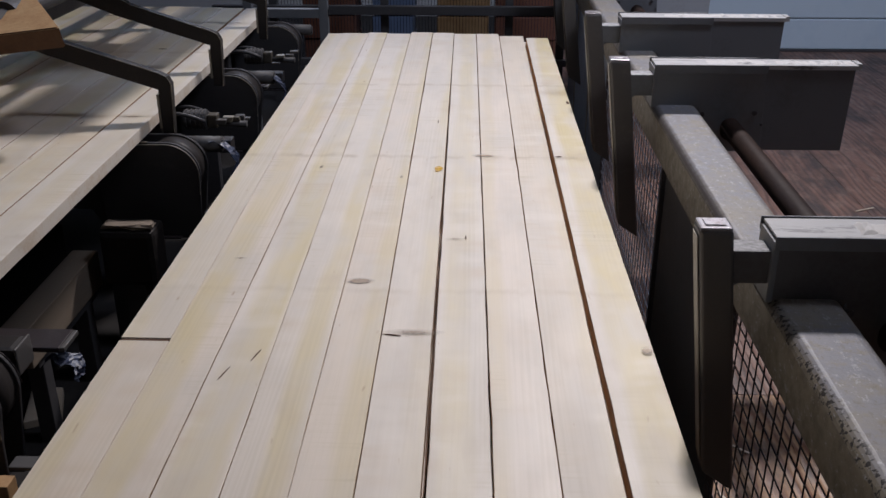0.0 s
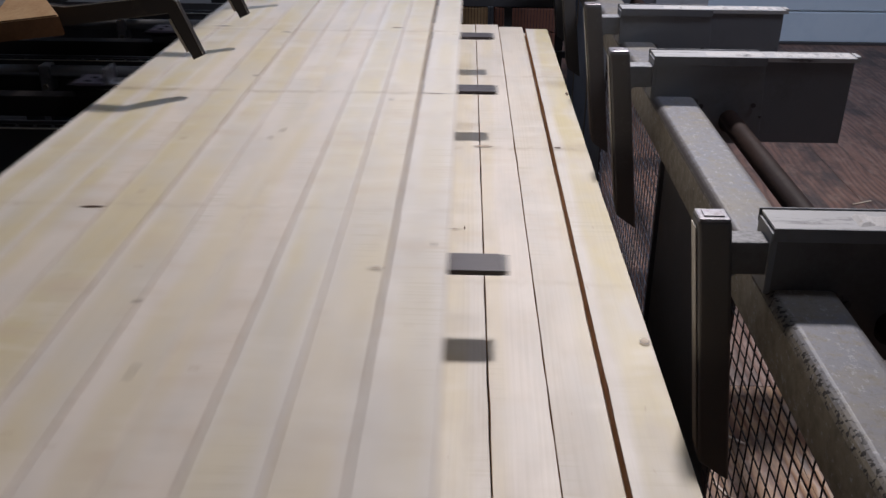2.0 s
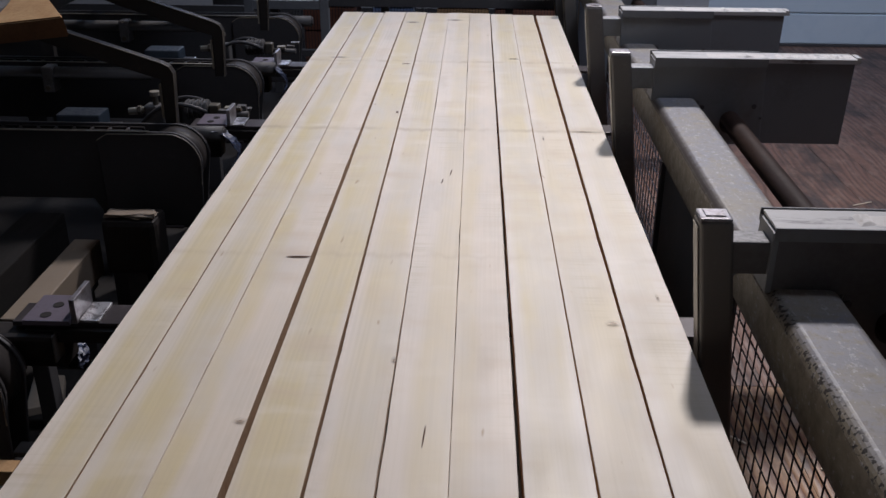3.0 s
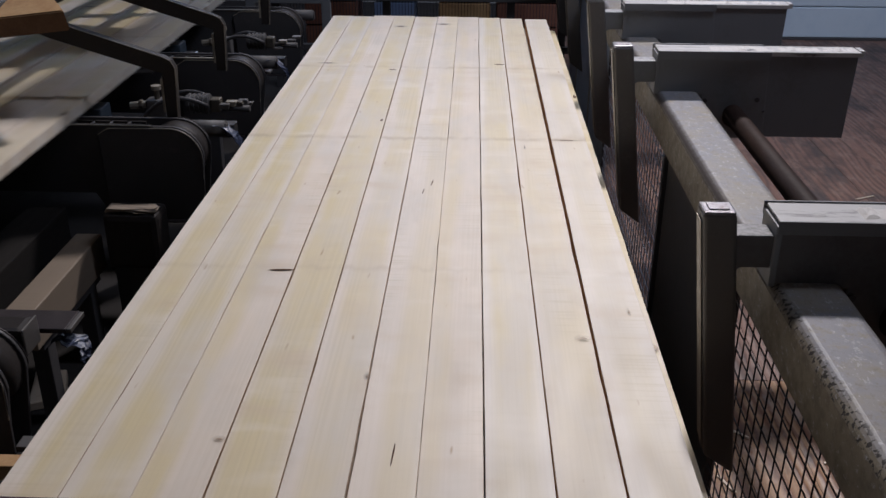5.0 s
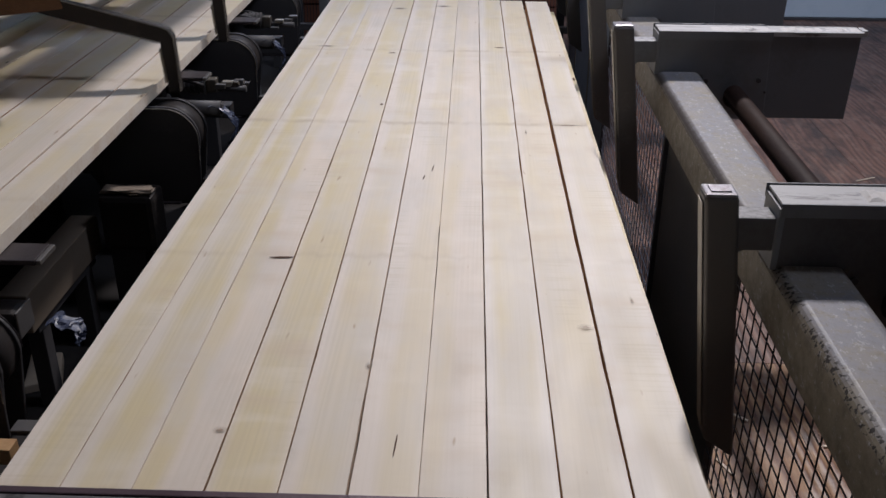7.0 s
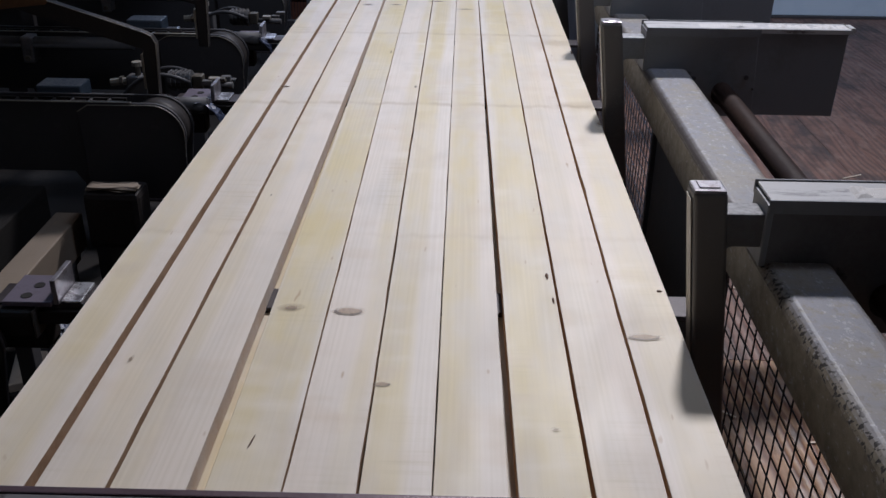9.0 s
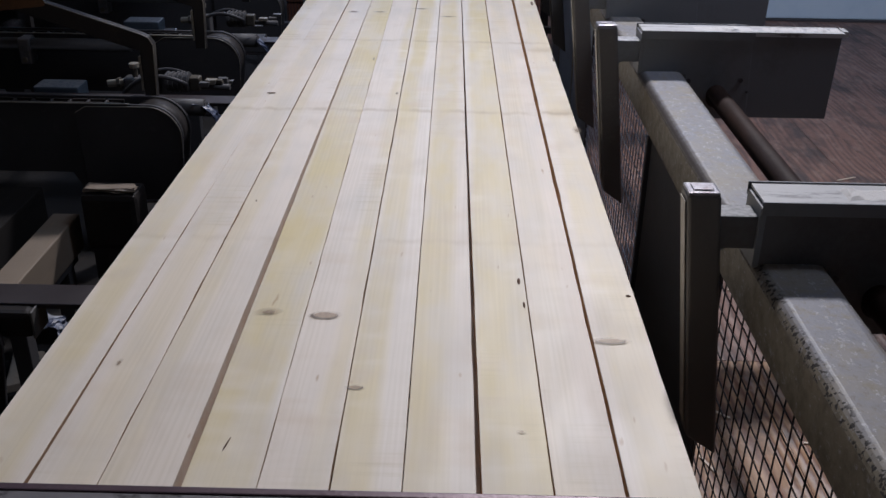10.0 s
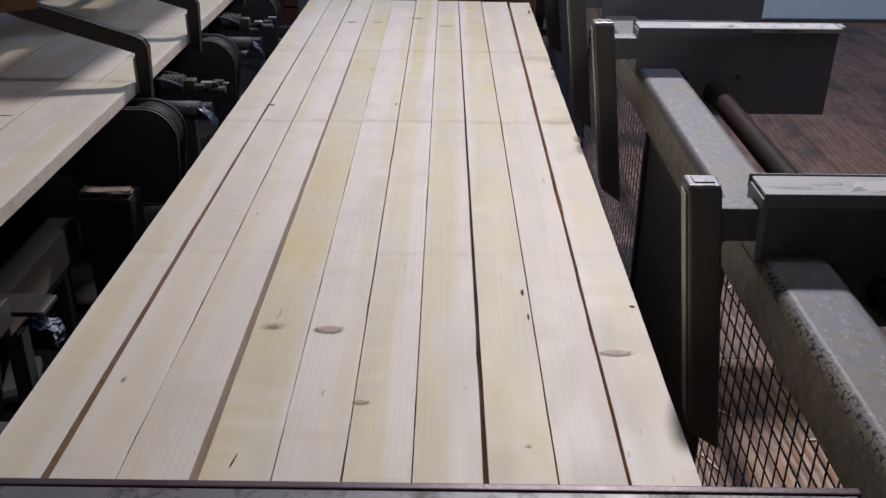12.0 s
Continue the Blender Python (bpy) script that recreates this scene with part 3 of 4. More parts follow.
    for k in range(n):
        bm.faces.new((rim[k], rim[(k + 1) % n], mid))
    ob = part(name, bm, mat, board, label)
    ob.location = Vector((x, y, 0.0014)) - board.location
    return ob


def random_grain(seed):
    rng = random.Random(seed)
    return rng.uniform(0, 0.115), rng.uniform(0.015, 0.05), rng.uniform(0.3, 0.9)


def layer(name_label, edges, ends, seed, flaws=(), split=None, gaps=None, grain=None):
    """Boards between edge lines; gaps gives some of the joints a width at the near and the far end."""
    top = thing("board_layer", name_label, "lumber layer", "layers of sawn boards")
    boards = []
    for k in range(len(edges) - 1):
        near_gap, far_gap = (gaps or {}).get(k + 1, (0.0009, 0.0009))
        left, right = edges[k], (edges[k + 1][0] - near_gap, edges[k + 1][1] - far_gap)
        spans = [(NEAR, ends[k])]
        if split and split[0] == k:
            spans = [(NEAR, split[1] - 0.007), (split[1] + 0.007, ends[k])]
        for a, b in spans:
            ob = new("board", board_mesh(left, right, a, b, seed * 50 + k, k == len(edges) - 2))
            ob.parent = top
            ob.location = (at_y(left, NEAR), NEAR, random.Random(seed * 91 + k).uniform(-0.0015, 0.0008))
            mid, half, deep = grain[k] if grain else random_grain(seed * 77 + k)
            ob.color = (mid * 8, half * 8, deep, 1)
            boards.append((left, right, a, b, ob))
    for kind, x, y, rx, ry, turn in flaws:
        for left, right, ya, yb, ob in boards:
            if at_y(left, y) <= x < at_y(right, y) and ya <= y < yb:
                if kind == "knot":
                    knot_face("knot", x, y, rx * 1.5, ry * 1.05, knot_grown, ob, turn, "dark-rimmed knot")
                elif kind == "stain":
                    knot_face("knot", x, y, rx * 1.6, ry * 1.4, knot_smear, ob, turn, "small tan knot")
                elif kind == "resin":
                    lens("resin_spot", x, y, rx, ry, resin_amber, ob, turn, 0.0025, "amber resin drop")
                else:
                    lens("crack", x, y, rx * (0.6 if ry > rx else 1.0), ry * (1.0 if ry > rx else 0.7), crack_dark, ob, turn)
    return top, [b[4] for b in boards]


def lumber_stack():
    """The layers already stacked under the topmost one."""
    top = thing("lumber_stack", "stack of sawn pale pine boards in flush layers", "lumber stack")
    meshes = [board_mesh((0, 0), (0.1135, 0.1135), NEAR, 4.95, 900 + k) for k in range(4)]
    for j in range(1, 9):
        for k in range(10):
            ob = new("board", meshes[(j * 3 + k) % 4])
            ob.parent = top
            ob.location = (0.115 * k, NEAR, -j * (T + 0.0006))
            ob.color = (*(v * f for v, f in zip(random_grain(j * 31 + k), (8, 8, 1))), 1)
    return top


def lift_table():
    top = thing("lift_table", "black steel lift table carrying the lumber stack", "lift table")
    z = -9 * (T + 0.0006)
    for y in (1.5, 2.5, 3.5, 4.5):
        part("cross_beam", box(-0.02, 1.17, y - 0.05, y + 0.05, z - 0.06, z - 0.001), steel_black, top)
    for x in (0.2, 0.86):
        part("long_beam", box(x, x + 0.09, 1.3, 4.7, z - 0.16, z - 0.061), steel_black, top)
        for y in (1.7, 4.2):
            part("lift_column", rod((x + 0.045, y, -1.2), (x + 0.045, y, z - 0.15), 0.05), steel_bright, top)
    return top


# ---- aligning posts and their beam ----
def aligner(y):
    """One stop post with its arm and the two-sheet plate that carries it."""
    top = thing("aligning_stop", "grey steel aligning stop with post, arm and sheet-metal plate", "aligning stop", "aligning stops beside the stack")
    # the nearest stop takes a darker paint
    sheet = paint_near if y < 2 else paint_grey
    bm = quad_box(bmesh.new(), 1.193, 1.258, y, y + 0.058, -0.27, 0.338, 0.12, 0)
    for v in bm.verts:
        if v.co.z < 0 and v.co.x < 1.27:
            v.co.z += 0.05
            v.co.x -= 0.006
    bmesh.ops.bevel(bm, geom=list(bm.edges), offset=0.007, segments=3, affect="EDGES", profile=0.5)
    post = part("post", bm, steel_worn, top, "worn brownish square steel post")
    part("cap", box(1.195, 1.256, y + 0.002, y + 0.056, 0.3355, 0.3435, bevel=0.004), steel_cap, post, "rubbed welded cap")
    part("cap_face", box(1.206, 1.245, y + 0.013, y + 0.045, 0.3436, 0.3462, bevel=0.0012), steel_cap, post, "pale rubbed middle of the cap")
    # paler strip puts the lit left side of the post into colour
    part("wear_strip", quad_box(bmesh.new(), 1.1915, 1.1928, y + 0.010, y + 0.048, -0.19, 0.322, 0.12, 0), steel_rub, post, "pale strip, the lit side in its colour")
    bm = box(1.255, 1.36, y + 0.004, y + 0.062, 0.238, 0.308, bevel=0.006)
    part("arm", bm, sheet, top)
    part("gusset", extruded([(1.255, 0.24), (1.255, 0.21), (1.268, 0.228), (1.285, 0.24)], y + 0.01, y + 0.056, 0.0), paint_grey, top)
    plate = part("plate", extruded([(1.338, 0.333), (1.686, 0.333), (1.70, 0.058), (1.488, 0.058), (1.488, 0.203), (1.344, 0.203)], y - 0.004, y + 0.002, 0.001), sheet, top, "darker grey sheet plate" if y < 2 else "grey painted sheet plate")
    part("end_flange", box(1.3335, 1.346, y - 0.005, y + 0.09, 0.203, 0.331, bevel=0.002), paint_dark, top, "dark flanged end")
    for ya in (y - 0.0105, y + 0.0935):
        part("lip", box(1.334, 1.69, ya, ya + 0.004, 0.316, 0.3435, bevel=0.001), paint_dark, plate, "dark rim beside the top sheet")
    part("rear_plate", box(1.486, 1.69, y + 0.085, y + 0.091, 0.058, 0.333, bevel=0.0015), paint_grey, top)
    part("outer_plate", box(1.688, 1.968, y + 0.008, y + 0.013, 0.060, 0.327, -0.02, 0.0015), paint_lit if y > 4.5 else paint_dark, top, "outer sheet with its lit look in the colour" if y > 4.5 else "darker outer sheet")
    part("outer_rear_plate", box(1.675, 1.968, y + 0.077, y + 0.083, 0.060, 0.327, bevel=0.0015), paint_dark, top)
    part("top_sheet", box(1.338, 1.69, y - 0.006, y + 0.093, 0.3335, 0.3405, bevel=0.003), paint_cap, plate, "dusty scuffed top sheet")
    bm = box(1.69, 1.99, y + 0.003, y + 0.086, 0.3275, 0.341, bevel=0)
    ends = [e for e in bm.edges if all(v.co.x > 1.98 for v in e.verts)]
    bmesh.ops.bevel(bm, geom=ends, offset=0.016, segments=4, affect="EDGES")
    part("top_bar", bm, paint_cap, top, "dusty pale top bar with rounded end")
    rng = random.Random(int(y * 100))
    bm = bmesh.new()
    rows = []
    for i in range(41):
        x = 1.50 + 0.0118 * i
        h = max(0.0005, rng.uniform(-0.004, 0.006) + 0.003 * math.sin(i * 0.5 + y))
        rows.append([bm.verts.new((x, y + 0.012 + 0.0125 * j + rng.uniform(-0.003, 0.003), 0.3405 + (h * rng.uniform(0.5, 1.0) if 0 < j < 5 and 0 < i < 40 else -0.0005))) for j in range(6)])
    for a, b in zip(rows, rows[1:]):
        for k in range(5):
            bm.faces.new((a[k], b[k], b[k + 1], a[k + 1]))
    tagged(part("sawdust", bm, sawdust_white, top, "settled pale sawdust"), kind="stuff")
    for x, z, r in ((1.498, 0.183, 0.008), (1.665, 0.188, 0.008), (1.69, 0.15, 0.004), (1.694, 0.075, 0.004)):
        part("bolt", rod((x, y - 0.009, z), (x, y - 0.0035, z), r, 10), steel_black, plate)
    # dark disc painted for the shade in the hole round the shaft
    part("shaft_hole", rod((1.597, y - 0.0065, 0.13), (1.597, y - 0.0045, 0.13), 0.035, 20), pit_dark, plate)
    for ob in top.children:
        if not ob.name.startswith("post"):
            ob.location.z -= 0.012
    return top


def side_beam():
    top = thing("side_beam", "dusty cream-painted hollow steel beam on dark legs", "steel beam")
    bm = box(1.336, 1.482, -1.2, 5.95, 0.06, 0.2, bevel=0)
    bmesh.ops.bevel(bm, geom=[e for e in bm.edges if abs(e.verts[0].co.y - e.verts[1].co.y) > 1], offset=0.026, segments=6, affect="EDGES", profile=0.5)
    part("beam", bm, cream_beam, top, "scratched cream paint under grey sawdust")
    for y0, y1 in ((1.87, 2.72),):
        part("leg", box(1.357, 1.372, y0, y1, FLOOR - 0.03, 0.076), steel_dirty, top, "dark stained steel leg panel")
    for y0, y1 in ((4.1, 4.78), (4.79, 5.46), (5.47, 5.93)):
        part("side_sheet", box(1.357, 1.364, y0, y1, FLOOR - 0.03, 0.058, bevel=0.002), paint_blue, top, "blue-grey painted cover sheet")
        part("sheet_edge", box(1.352, 1.3565, y0 + 0.004, y0 + 0.03, FLOOR - 0.02, 0.056, bevel=0.001), steel_rub, top)
    part("leg", box(1.36, 1.45, -0.6, -0.45, FLOOR - 0.03, 0.076), steel_black, top)
    return top


def shaft():
    top = thing("shaft", "rust-brown round shaft through the stop plates", "shaft")
    part("pipe", rod((1.593, -1.0, 0.128), (1.593, 5.9, 0.128), 0.031, 24), rust_pipe, top, smooth=True)
    return top


def guard_mesh(y0, y1, wire):
    """Welded square wire mesh hanging under the beam: upright wires with level wires laid on them."""
    top = thing("mesh_guard", "welded square wire mesh guard under the beam", "mesh guard", "mesh guards")
    x, z0, z1, pitch, r = 1.352, -0.63, 0.056, 0.0475, 0.0019
    bm = bmesh.new()
    for i in range(int((y1 - y0) / pitch) + 1):
        y = y0 + i * pitch
        tube(bm, (x, y, z0), (x, y, z1), r, 6, False)
    for j in range(int((z1 - z0) / pitch)):
        z = 0.039 - j * pitch
        tube(bm, (x - 2 * r, y0, z), (x - 2 * r, y1, z), r, 6, False)
    tagged(part("wire_lattice", bm, wire, top), kind="stuff")
    part("frame_bar", box(x - 0.006, x + 0.006, y0, y1, z0 - 0.02, z0, bevel=0.001), steel_black, top)
    for y in (y0, y1):
        part("frame_bar", box(x - 0.007, x + 0.007, y - 0.008, y + 0.008, z0, z1, bevel=0.001), steel_black, top)
    return top


# ---- infeed conveyors, stop arms and forks ----
def nose_outline(r=0.0, x1=-0.125, tail=-3.2):
    pts = [(tail, 0.085 + r)]
    cx, cz, rad = x1 - 0.105, -0.02, 0.105 + r
    for k in range(10):
        a = math.radians(90 - 10 * k)
        pts.append((cx + rad * math.cos(a), cz + rad * math.sin(a)))
    return pts, cx, cz


def conveyor_roller(top, y, x1):
    roller = part("roller", rod((x1 - 0.12, y + 0.145, 0.035), (x1 + 0.04, y + 0.145, 0.035), 0.027, 18), steel_dirty, top, "dull grey roller stub", True)
    part("end_plug", rod((x1 + 0.0402, y + 0.145, 0.035), (x1 + 0.046, y + 0.145, 0.035), 0.02, 12), steel_black, roller)
    part("bracket", box(x1 - 0.13, x1 - 0.09, y + 0.1035, y + 0.17, -0.03, 0.007), steel_black, top)


def conveyor(y, x1=-0.125):
    top = thing("chain_conveyor", "black greasy chain conveyor with rounded nose plates", "chain conveyor", "infeed chain conveyors")
    pts, cx, cz = nose_outline(0.0, x1)
    outline = pts + [(x1 - 0.03, -0.25), (x1 - 0.32, -0.25), (x1 - 0.38, -0.15), (-3.2, -0.15)]
    part("side_plate", extruded(outline, y, y + 0.01, 0.0015), steel_black, top, "black rail plate with worn edge")
    part("side_plate", extruded(outline, y + 0.09, y + 0.10, 0.0015), steel_black, top)
    inner = [(x1 - 0.338, 0.058), (x1 - 0.303, 0.0795)] + [(x - 0.002, z - 0.004) for x, z in pts[1:]] + [(x1 - 0.012, -0.235), (x1 - 0.33, -0.235)]
    nose = part("nose_plate", extruded(inner, y - 0.009, y - 0.0005, 0.0015), steel_black, top, "smooth black doubler plate with clipped corner")
    edge = [(x, y - 0.0095, z) for x, z in inner[:-3]] + [(x1 - 0.006, y - 0.0095, -0.09)]
    bm = pipe(edge, 0.0016, 6)
    part("rim", bm, steel_rub, nose, "thin worn bright rim")
    edge = [(x, y + 0.102, z) for x, z in pts[1:]]
    bm = pipe(edge, 0.0016, 6)
    part("rim", bm, steel_fork, top)
    part("guide_rail", box(-3.2, cx, y + 0.03, y + 0.07, 0.04, 0.061), steel_worn, top)
    part("drum", rod((cx, y + 0.011, cz), (cx, y + 0.089, cz), 0.099, 32), lever_black, top, smooth=True)
    # thin bright strip paints the highlight along the rail's top edge
    part("edge_strip", box(-1.9, cx - 0.06, y - 0.004, y + 0.006, 0.0855, 0.0885, bevel=0.0006), steel_rub, top, "bright strip for the highlight on the top edge")
    bm = bmesh.new()
    for k in range(2, 46):
        x = cx - 0.06 * k
        quad_box(bm, x - 0.024, x + 0.024, y + 0.030, y + 0.038, 0.062, 0.081, 0, 0)
        quad_box(bm, x - 0.024, x + 0.024, y + 0.062, y + 0.070, 0.062, 0.081, 0, 0)
        tube(bm, (x - 0.03, y + 0.03, 0.0715), (x - 0.03, y + 0.07, 0.0715), 0.008, 8)
    part("chain", bm, lever_black, top, "oily roller chain")
    if x1 > -0.14:
        conveyor_roller(top, y, x1)
    part("bracket", box(x1 - 0.2, x1 - 0.08, y - 0.03, y - 0.0095, -0.242, -0.236), steel_fork, top, "flat bar catching the light")
    part("bracket", box(x1 + 0.0, x1 + 0.06, y - 0.02, y + 0.02, -0.16, -0.15), steel_dirty, top)
    part("support_leg", box(-1.6, -1.5, y, y + 0.1, FLOOR - 0.03, -0.15), steel_black, top)
    part("support_leg", box(x1 - 0.36, x1 - 0.28, y + 0.012, y + 0.088, FLOOR - 0.03, -0.2), steel_black, top)
    return top


def chain_cover(y, x1=-0.125, z=-0.02, a0=95, a1=-55, r=0.07):
    """Crumpled shiny film draped over a roller end at the conveyor's nose."""
    bm = bmesh.new()
    rng = random.Random(int(y * 100))
    rows = []
    for i in range(15):
        a = math.radians(a0 + (a1 - a0) * i / 14)
        rows.append([bm.verts.new((x1 + 0.01 + (r + rng.uniform(-0.005, 0.005)) * math.cos(a) + 0.01 * i / 14, y + 0.112 + 0.009 * j + 0.012 * math.sin(i * 0.9) + rng.uniform(-0.003, 0.003), z + (r + rng.uniform(-0.004, 0.004)) * math.sin(a))) for j in range(7)])
    for a, b in zip(rows, rows[1:]):
        for k in range(6):
            bm.faces.new((a[k], a[k + 1], b[k + 1], b[k]))
    bmesh.ops.recalc_face_normals(bm, faces=bm.faces)
    bmesh.ops.solidify(bm, geom=list(bm.faces), thickness=0.002)
    return solid("plastic_film", bm, film_plastic, "crumpled bluish plastic film draped over a roller end", "plastic film")


def valve_group(y):
    """Grimy hydraulics between two conveyors: switch box, valve with a knob, ribbed cylinder, hose."""
    top = thing("hydraulic_unit", "grimy hydraulic valve with fittings and a blue-grey switch box", "hydraulic unit", "hydraulic units")
    part("mount", box(-0.8, -0.13, y - 0.03, y + 0.03, -0.09, -0.045), steel_black, top)
    part("stand", box(-0.55, -0.47, y - 0.025, y + 0.025, FLOOR - 0.03, -0.0905), steel_black, top)
    lid = part("switch_box", box(-0.75, -0.59, y - 0.1, y - 0.0, -0.0445, 0.03, bevel=0.006), blue_box, top, "blue-grey box with scuffed lid, its lit top in the colour")
    part("pale_block", box(-0.575, -0.52, y - 0.11, y - 0.06, -0.04, -0.005, bevel=0.004), steel_bright, lid)
    body = part("valve_body", box(-0.45, -0.375, y - 0.03, y + 0.03, -0.0445, 0.045, bevel=0.008), steel_dirty, top, "oily valve body")
    part("stem", rod((-0.412, y, 0.045), (-0.412, y, 0.078), 0.011, 10), brass_dull, body)
    part("knob", rod((-0.412, y, 0.0785), (-0.412, y, 0.094), 0.018, 12), steel_rub, body, "rubbed round knob")
    part("fitting", rod((-0.51, y - 0.012, 0.02), (-0.4505, y - 0.012, 0.026), 0.014, 8), steel_rub, body)
    part("nut", rod((-0.475, y - 0.012, 0.0235), (-0.463, y - 0.012, 0.0245), 0.02, 6), brass_dull, body)
    bm = rod((-0.30, y, 0.028), (-0.215, y, 0.028), 0.033, 16)
    for k in range(5):
        tube(bm, (-0.293 + 0.017 * k, y, 0.028), (-0.286 + 0.017 * k, y, 0.028), 0.038, 14)
    part("ribbed_cylinder", bm, steel_dirty, top, "oily ribbed cylinder")
    part("pale_collar", box(-0.213, -0.175, y - 0.022, y + 0.022, 0.0, 0.05, bevel=0.006), brass_dull, top)
    rng = random.Random(int(y * 10))
    for k in range(5):
        x, z, w = -0.17 + 0.018 * k, rng.uniform(0.0, 0.04), rng.uniform(0.008, 0.02)
        part("clip", box(x, x + w + 0.02, y - 0.05 + 0.02 * k, y - 0.04 + 0.02 * k + w, z, z + rng.uniform(0.006, 0.02), rng.uniform(-0.5, 0.5), 0.002), (steel_worn, steel_rub, brass_dull, steel_dirty)[k % 4], top)
    part("rod", rod((-0.174, y, 0.012), (-0.07, y, 0.012), 0.012, 10), steel_dirty, top, smooth=True)
    for dy, lift in ((0.05, 0.04), (-0.04, 0.055)):
        line = []
        for k in range(15):
            u = k / 14
            line.append((-0.215 - 0.30 * u, y + dy * (1 + 0.6 * math.sin(u * 3.1)), 0.03 + lift * math.sin(u * 3.14) - 0.12 * u * u))
        bm = pipe(line, 0.008)
        part("hose", bm, steel_black, top, "black rubber hose", True)
    return top


def cross_tube(y, z=0.055):
    top = thing("cross_tube", "long dark steel tube with a pale clamp", "steel tube", "cross tubes")
    part("tube", rod((-3.2, y, z), (-0.55, y, z), 0.025, 14), steel_dirty, top, smooth=True)
    clamp = part("clamp", box(-0.99, -0.945, y - 0.035, y + 0.035, z - 0.075, z + 0.03, bevel=0.008), steel_bright, top, "greasy pale clamp")
    part("bolt", rod((-0.968, y - 0.043, z - 0.055), (-0.968, y - 0.0345, z - 0.055), 0.011, 6), steel_rub, clamp)
    part("hanger", box(-1.4, -1.34, y - 0.02, y + 0.02, FLOOR - 0.03, z - 0.02), steel_black, top)
    return top


PIVOT = (-0.72, 0.466)


def stop_arm(y):
    """A bent stop arm, hung on a pivot; its outline is in the pivot's space."""
    top = thing("layer_stop", "bent black steel stop lever over the infeed chains", "layer stop", "layer stops", (PIVOT[0], y, PIVOT[1]))
    pts = [(-0.55, 0.16), (-0.2, 0.125), (0.16, -0.085), (0.458, -0.182), (0.482, -0.194), (0.495, -0.218), (0.487, -0.40), (0.449, -0.40), (0.449, -0.238), (0.10, -0.128), (-0.2, -0.01), (-0.55, 0.02)]
    part("arm", extruded(pts, -0.016, 0.016, 0.003), lever_black, top, "flame-cut black bent arm")
    part("worn_edge", pipe([(x, -0.0165, z) for x, z in pts[1:7]], 0.0013, 6), steel_rub, top, "thin bright edge")
    part("pad", box(0.440, 0.4485, -0.014, 0.014, -0.37, -0.255, bevel=0.002), steel_rub, top, "rubbed contact strip")
    part("hub", rod((0, -0.05, 0), (0, 0.05, 0), 0.05, 20), steel_black, top)
    return top


FORK_Y = (1.81, 3.21, 4.06)


def fork(y):
    """A flat transfer fork with its back stop; x = 0 is the waiting layer's leading edge."""
    top = thing("transfer_fork", "flat dark steel transfer fork with an angle back stop", "transfer fork", "transfer forks", (0, y, 0))
    part("tine", box(-1.40, 0.10, -0.043, 0.043, -0.013, -0.0005, bevel=0.002), steel_fork, top, "flat bar worn bright on top")
    part("tip", box(0.1005, 0.112, -0.041, 0.041, -0.013, -0.0015, bevel=0.002), steel_worn, top)
    part("stop_angle", box(-1.265, -1.253, -0.05, 0.045, 0.0, 0.058, bevel=0.002), steel_cap, top)
    part("stop_foot", box(-1.252, -1.208, -0.043, 0.043, 0.0, 0.006, bevel=0.002), steel_scuffed, top, "scuffed bright foot")
    part("carriage_plate", box(-1.37, -1.2655, -0.06, 0.06, 0.0, 0.012, bevel=0.002), plate_lavender, top, "purple-grey bolted plate")
    # dark discs in place of the shaded depth of the holes
    for x, dy in ((-1.327, -0.034), (-1.317, 0.012)):
        part("bolt_hole", rod((x, dy, 0.0121), (x, dy, 0.0135), 0.012, 14), pit_dark, top)
    part("crosshead", box(-1.37, -1.15, -0.055, 0.055, -0.045, -0.0135), lever_black, top)
    part("carriage", box(-2.4, -1.30, -0.035, 0.035, -0.12, -0.0455), lever_black, top)
    return top


# ---- other things ----
def near_bar():
    top = thing("end_bar", "mottled grey steel crossbar with a dark purple lip", "crossbar")
    part("bar", box(-0.5, 1.146, 0.56, 0.682, 0.36, 0.397, bevel=0.002), bar_mottled, top, "mottled grimy grey top")
    part("lip", box(-0.5, 1.15, 0.6825, 0.692, 0.355, 0.3985, bevel=0.0015), lip_purple, top, "dark purple-brown lip")
    for x in (-0.46, 1.07):
        part("upright", box(x, x + 0.06, 0.59, 0.65, FLOOR - 0.03, 0.359), steel_black, top)
    return top


def brown_plank():
    """A wide plank whose end is cut on the slant."""
    bm = bmesh.new()
    plan = ((0.0, 0.0), (-0.44, 0.8), (-1.3, 0.8), (-1.3, 0.0))
    a = [bm.verts.new((x, y, -0.032)) for x, y in plan]
    b = [bm.verts.new((x, y, 0.032)) for x, y in plan]
    bm.faces.new(a[::-1])
    bm.faces.new(b)
    for k in range(4):
        bm.faces.new((a[k], a[(k + 1) % 4], b[(k + 1) % 4], b[k]))
    bmesh.ops.bevel(bm, geom=list(bm.edges), offset=0.004, segments=2, affect="EDGES")
    bm.normal_update()
    ob = solid("brown_plank", bm, plank_brown, "orange-brown rough timber plank above the infeed", "plank")
    ob.data.materials.append(plank_shaded)
    # faces turned to the front get their shade from the colour
    for p in ob.data.polygons:
        p.material_index = 1 if p.normal.y < -0.5 else 0
    ob.matrix_world = pose(-0.462, 2.745, 0.445, 11, -6.5, 3)
    return ob


def pale_panel():
    """A board lying behind the brown plank."""
    ob = solid("pale_board", box(-0.5, 0.0, 0.0, 0.62, 0.0, 0.036, bevel=0.003), pine_board, "pale board resting on the hanger behind the brown plank", "board")
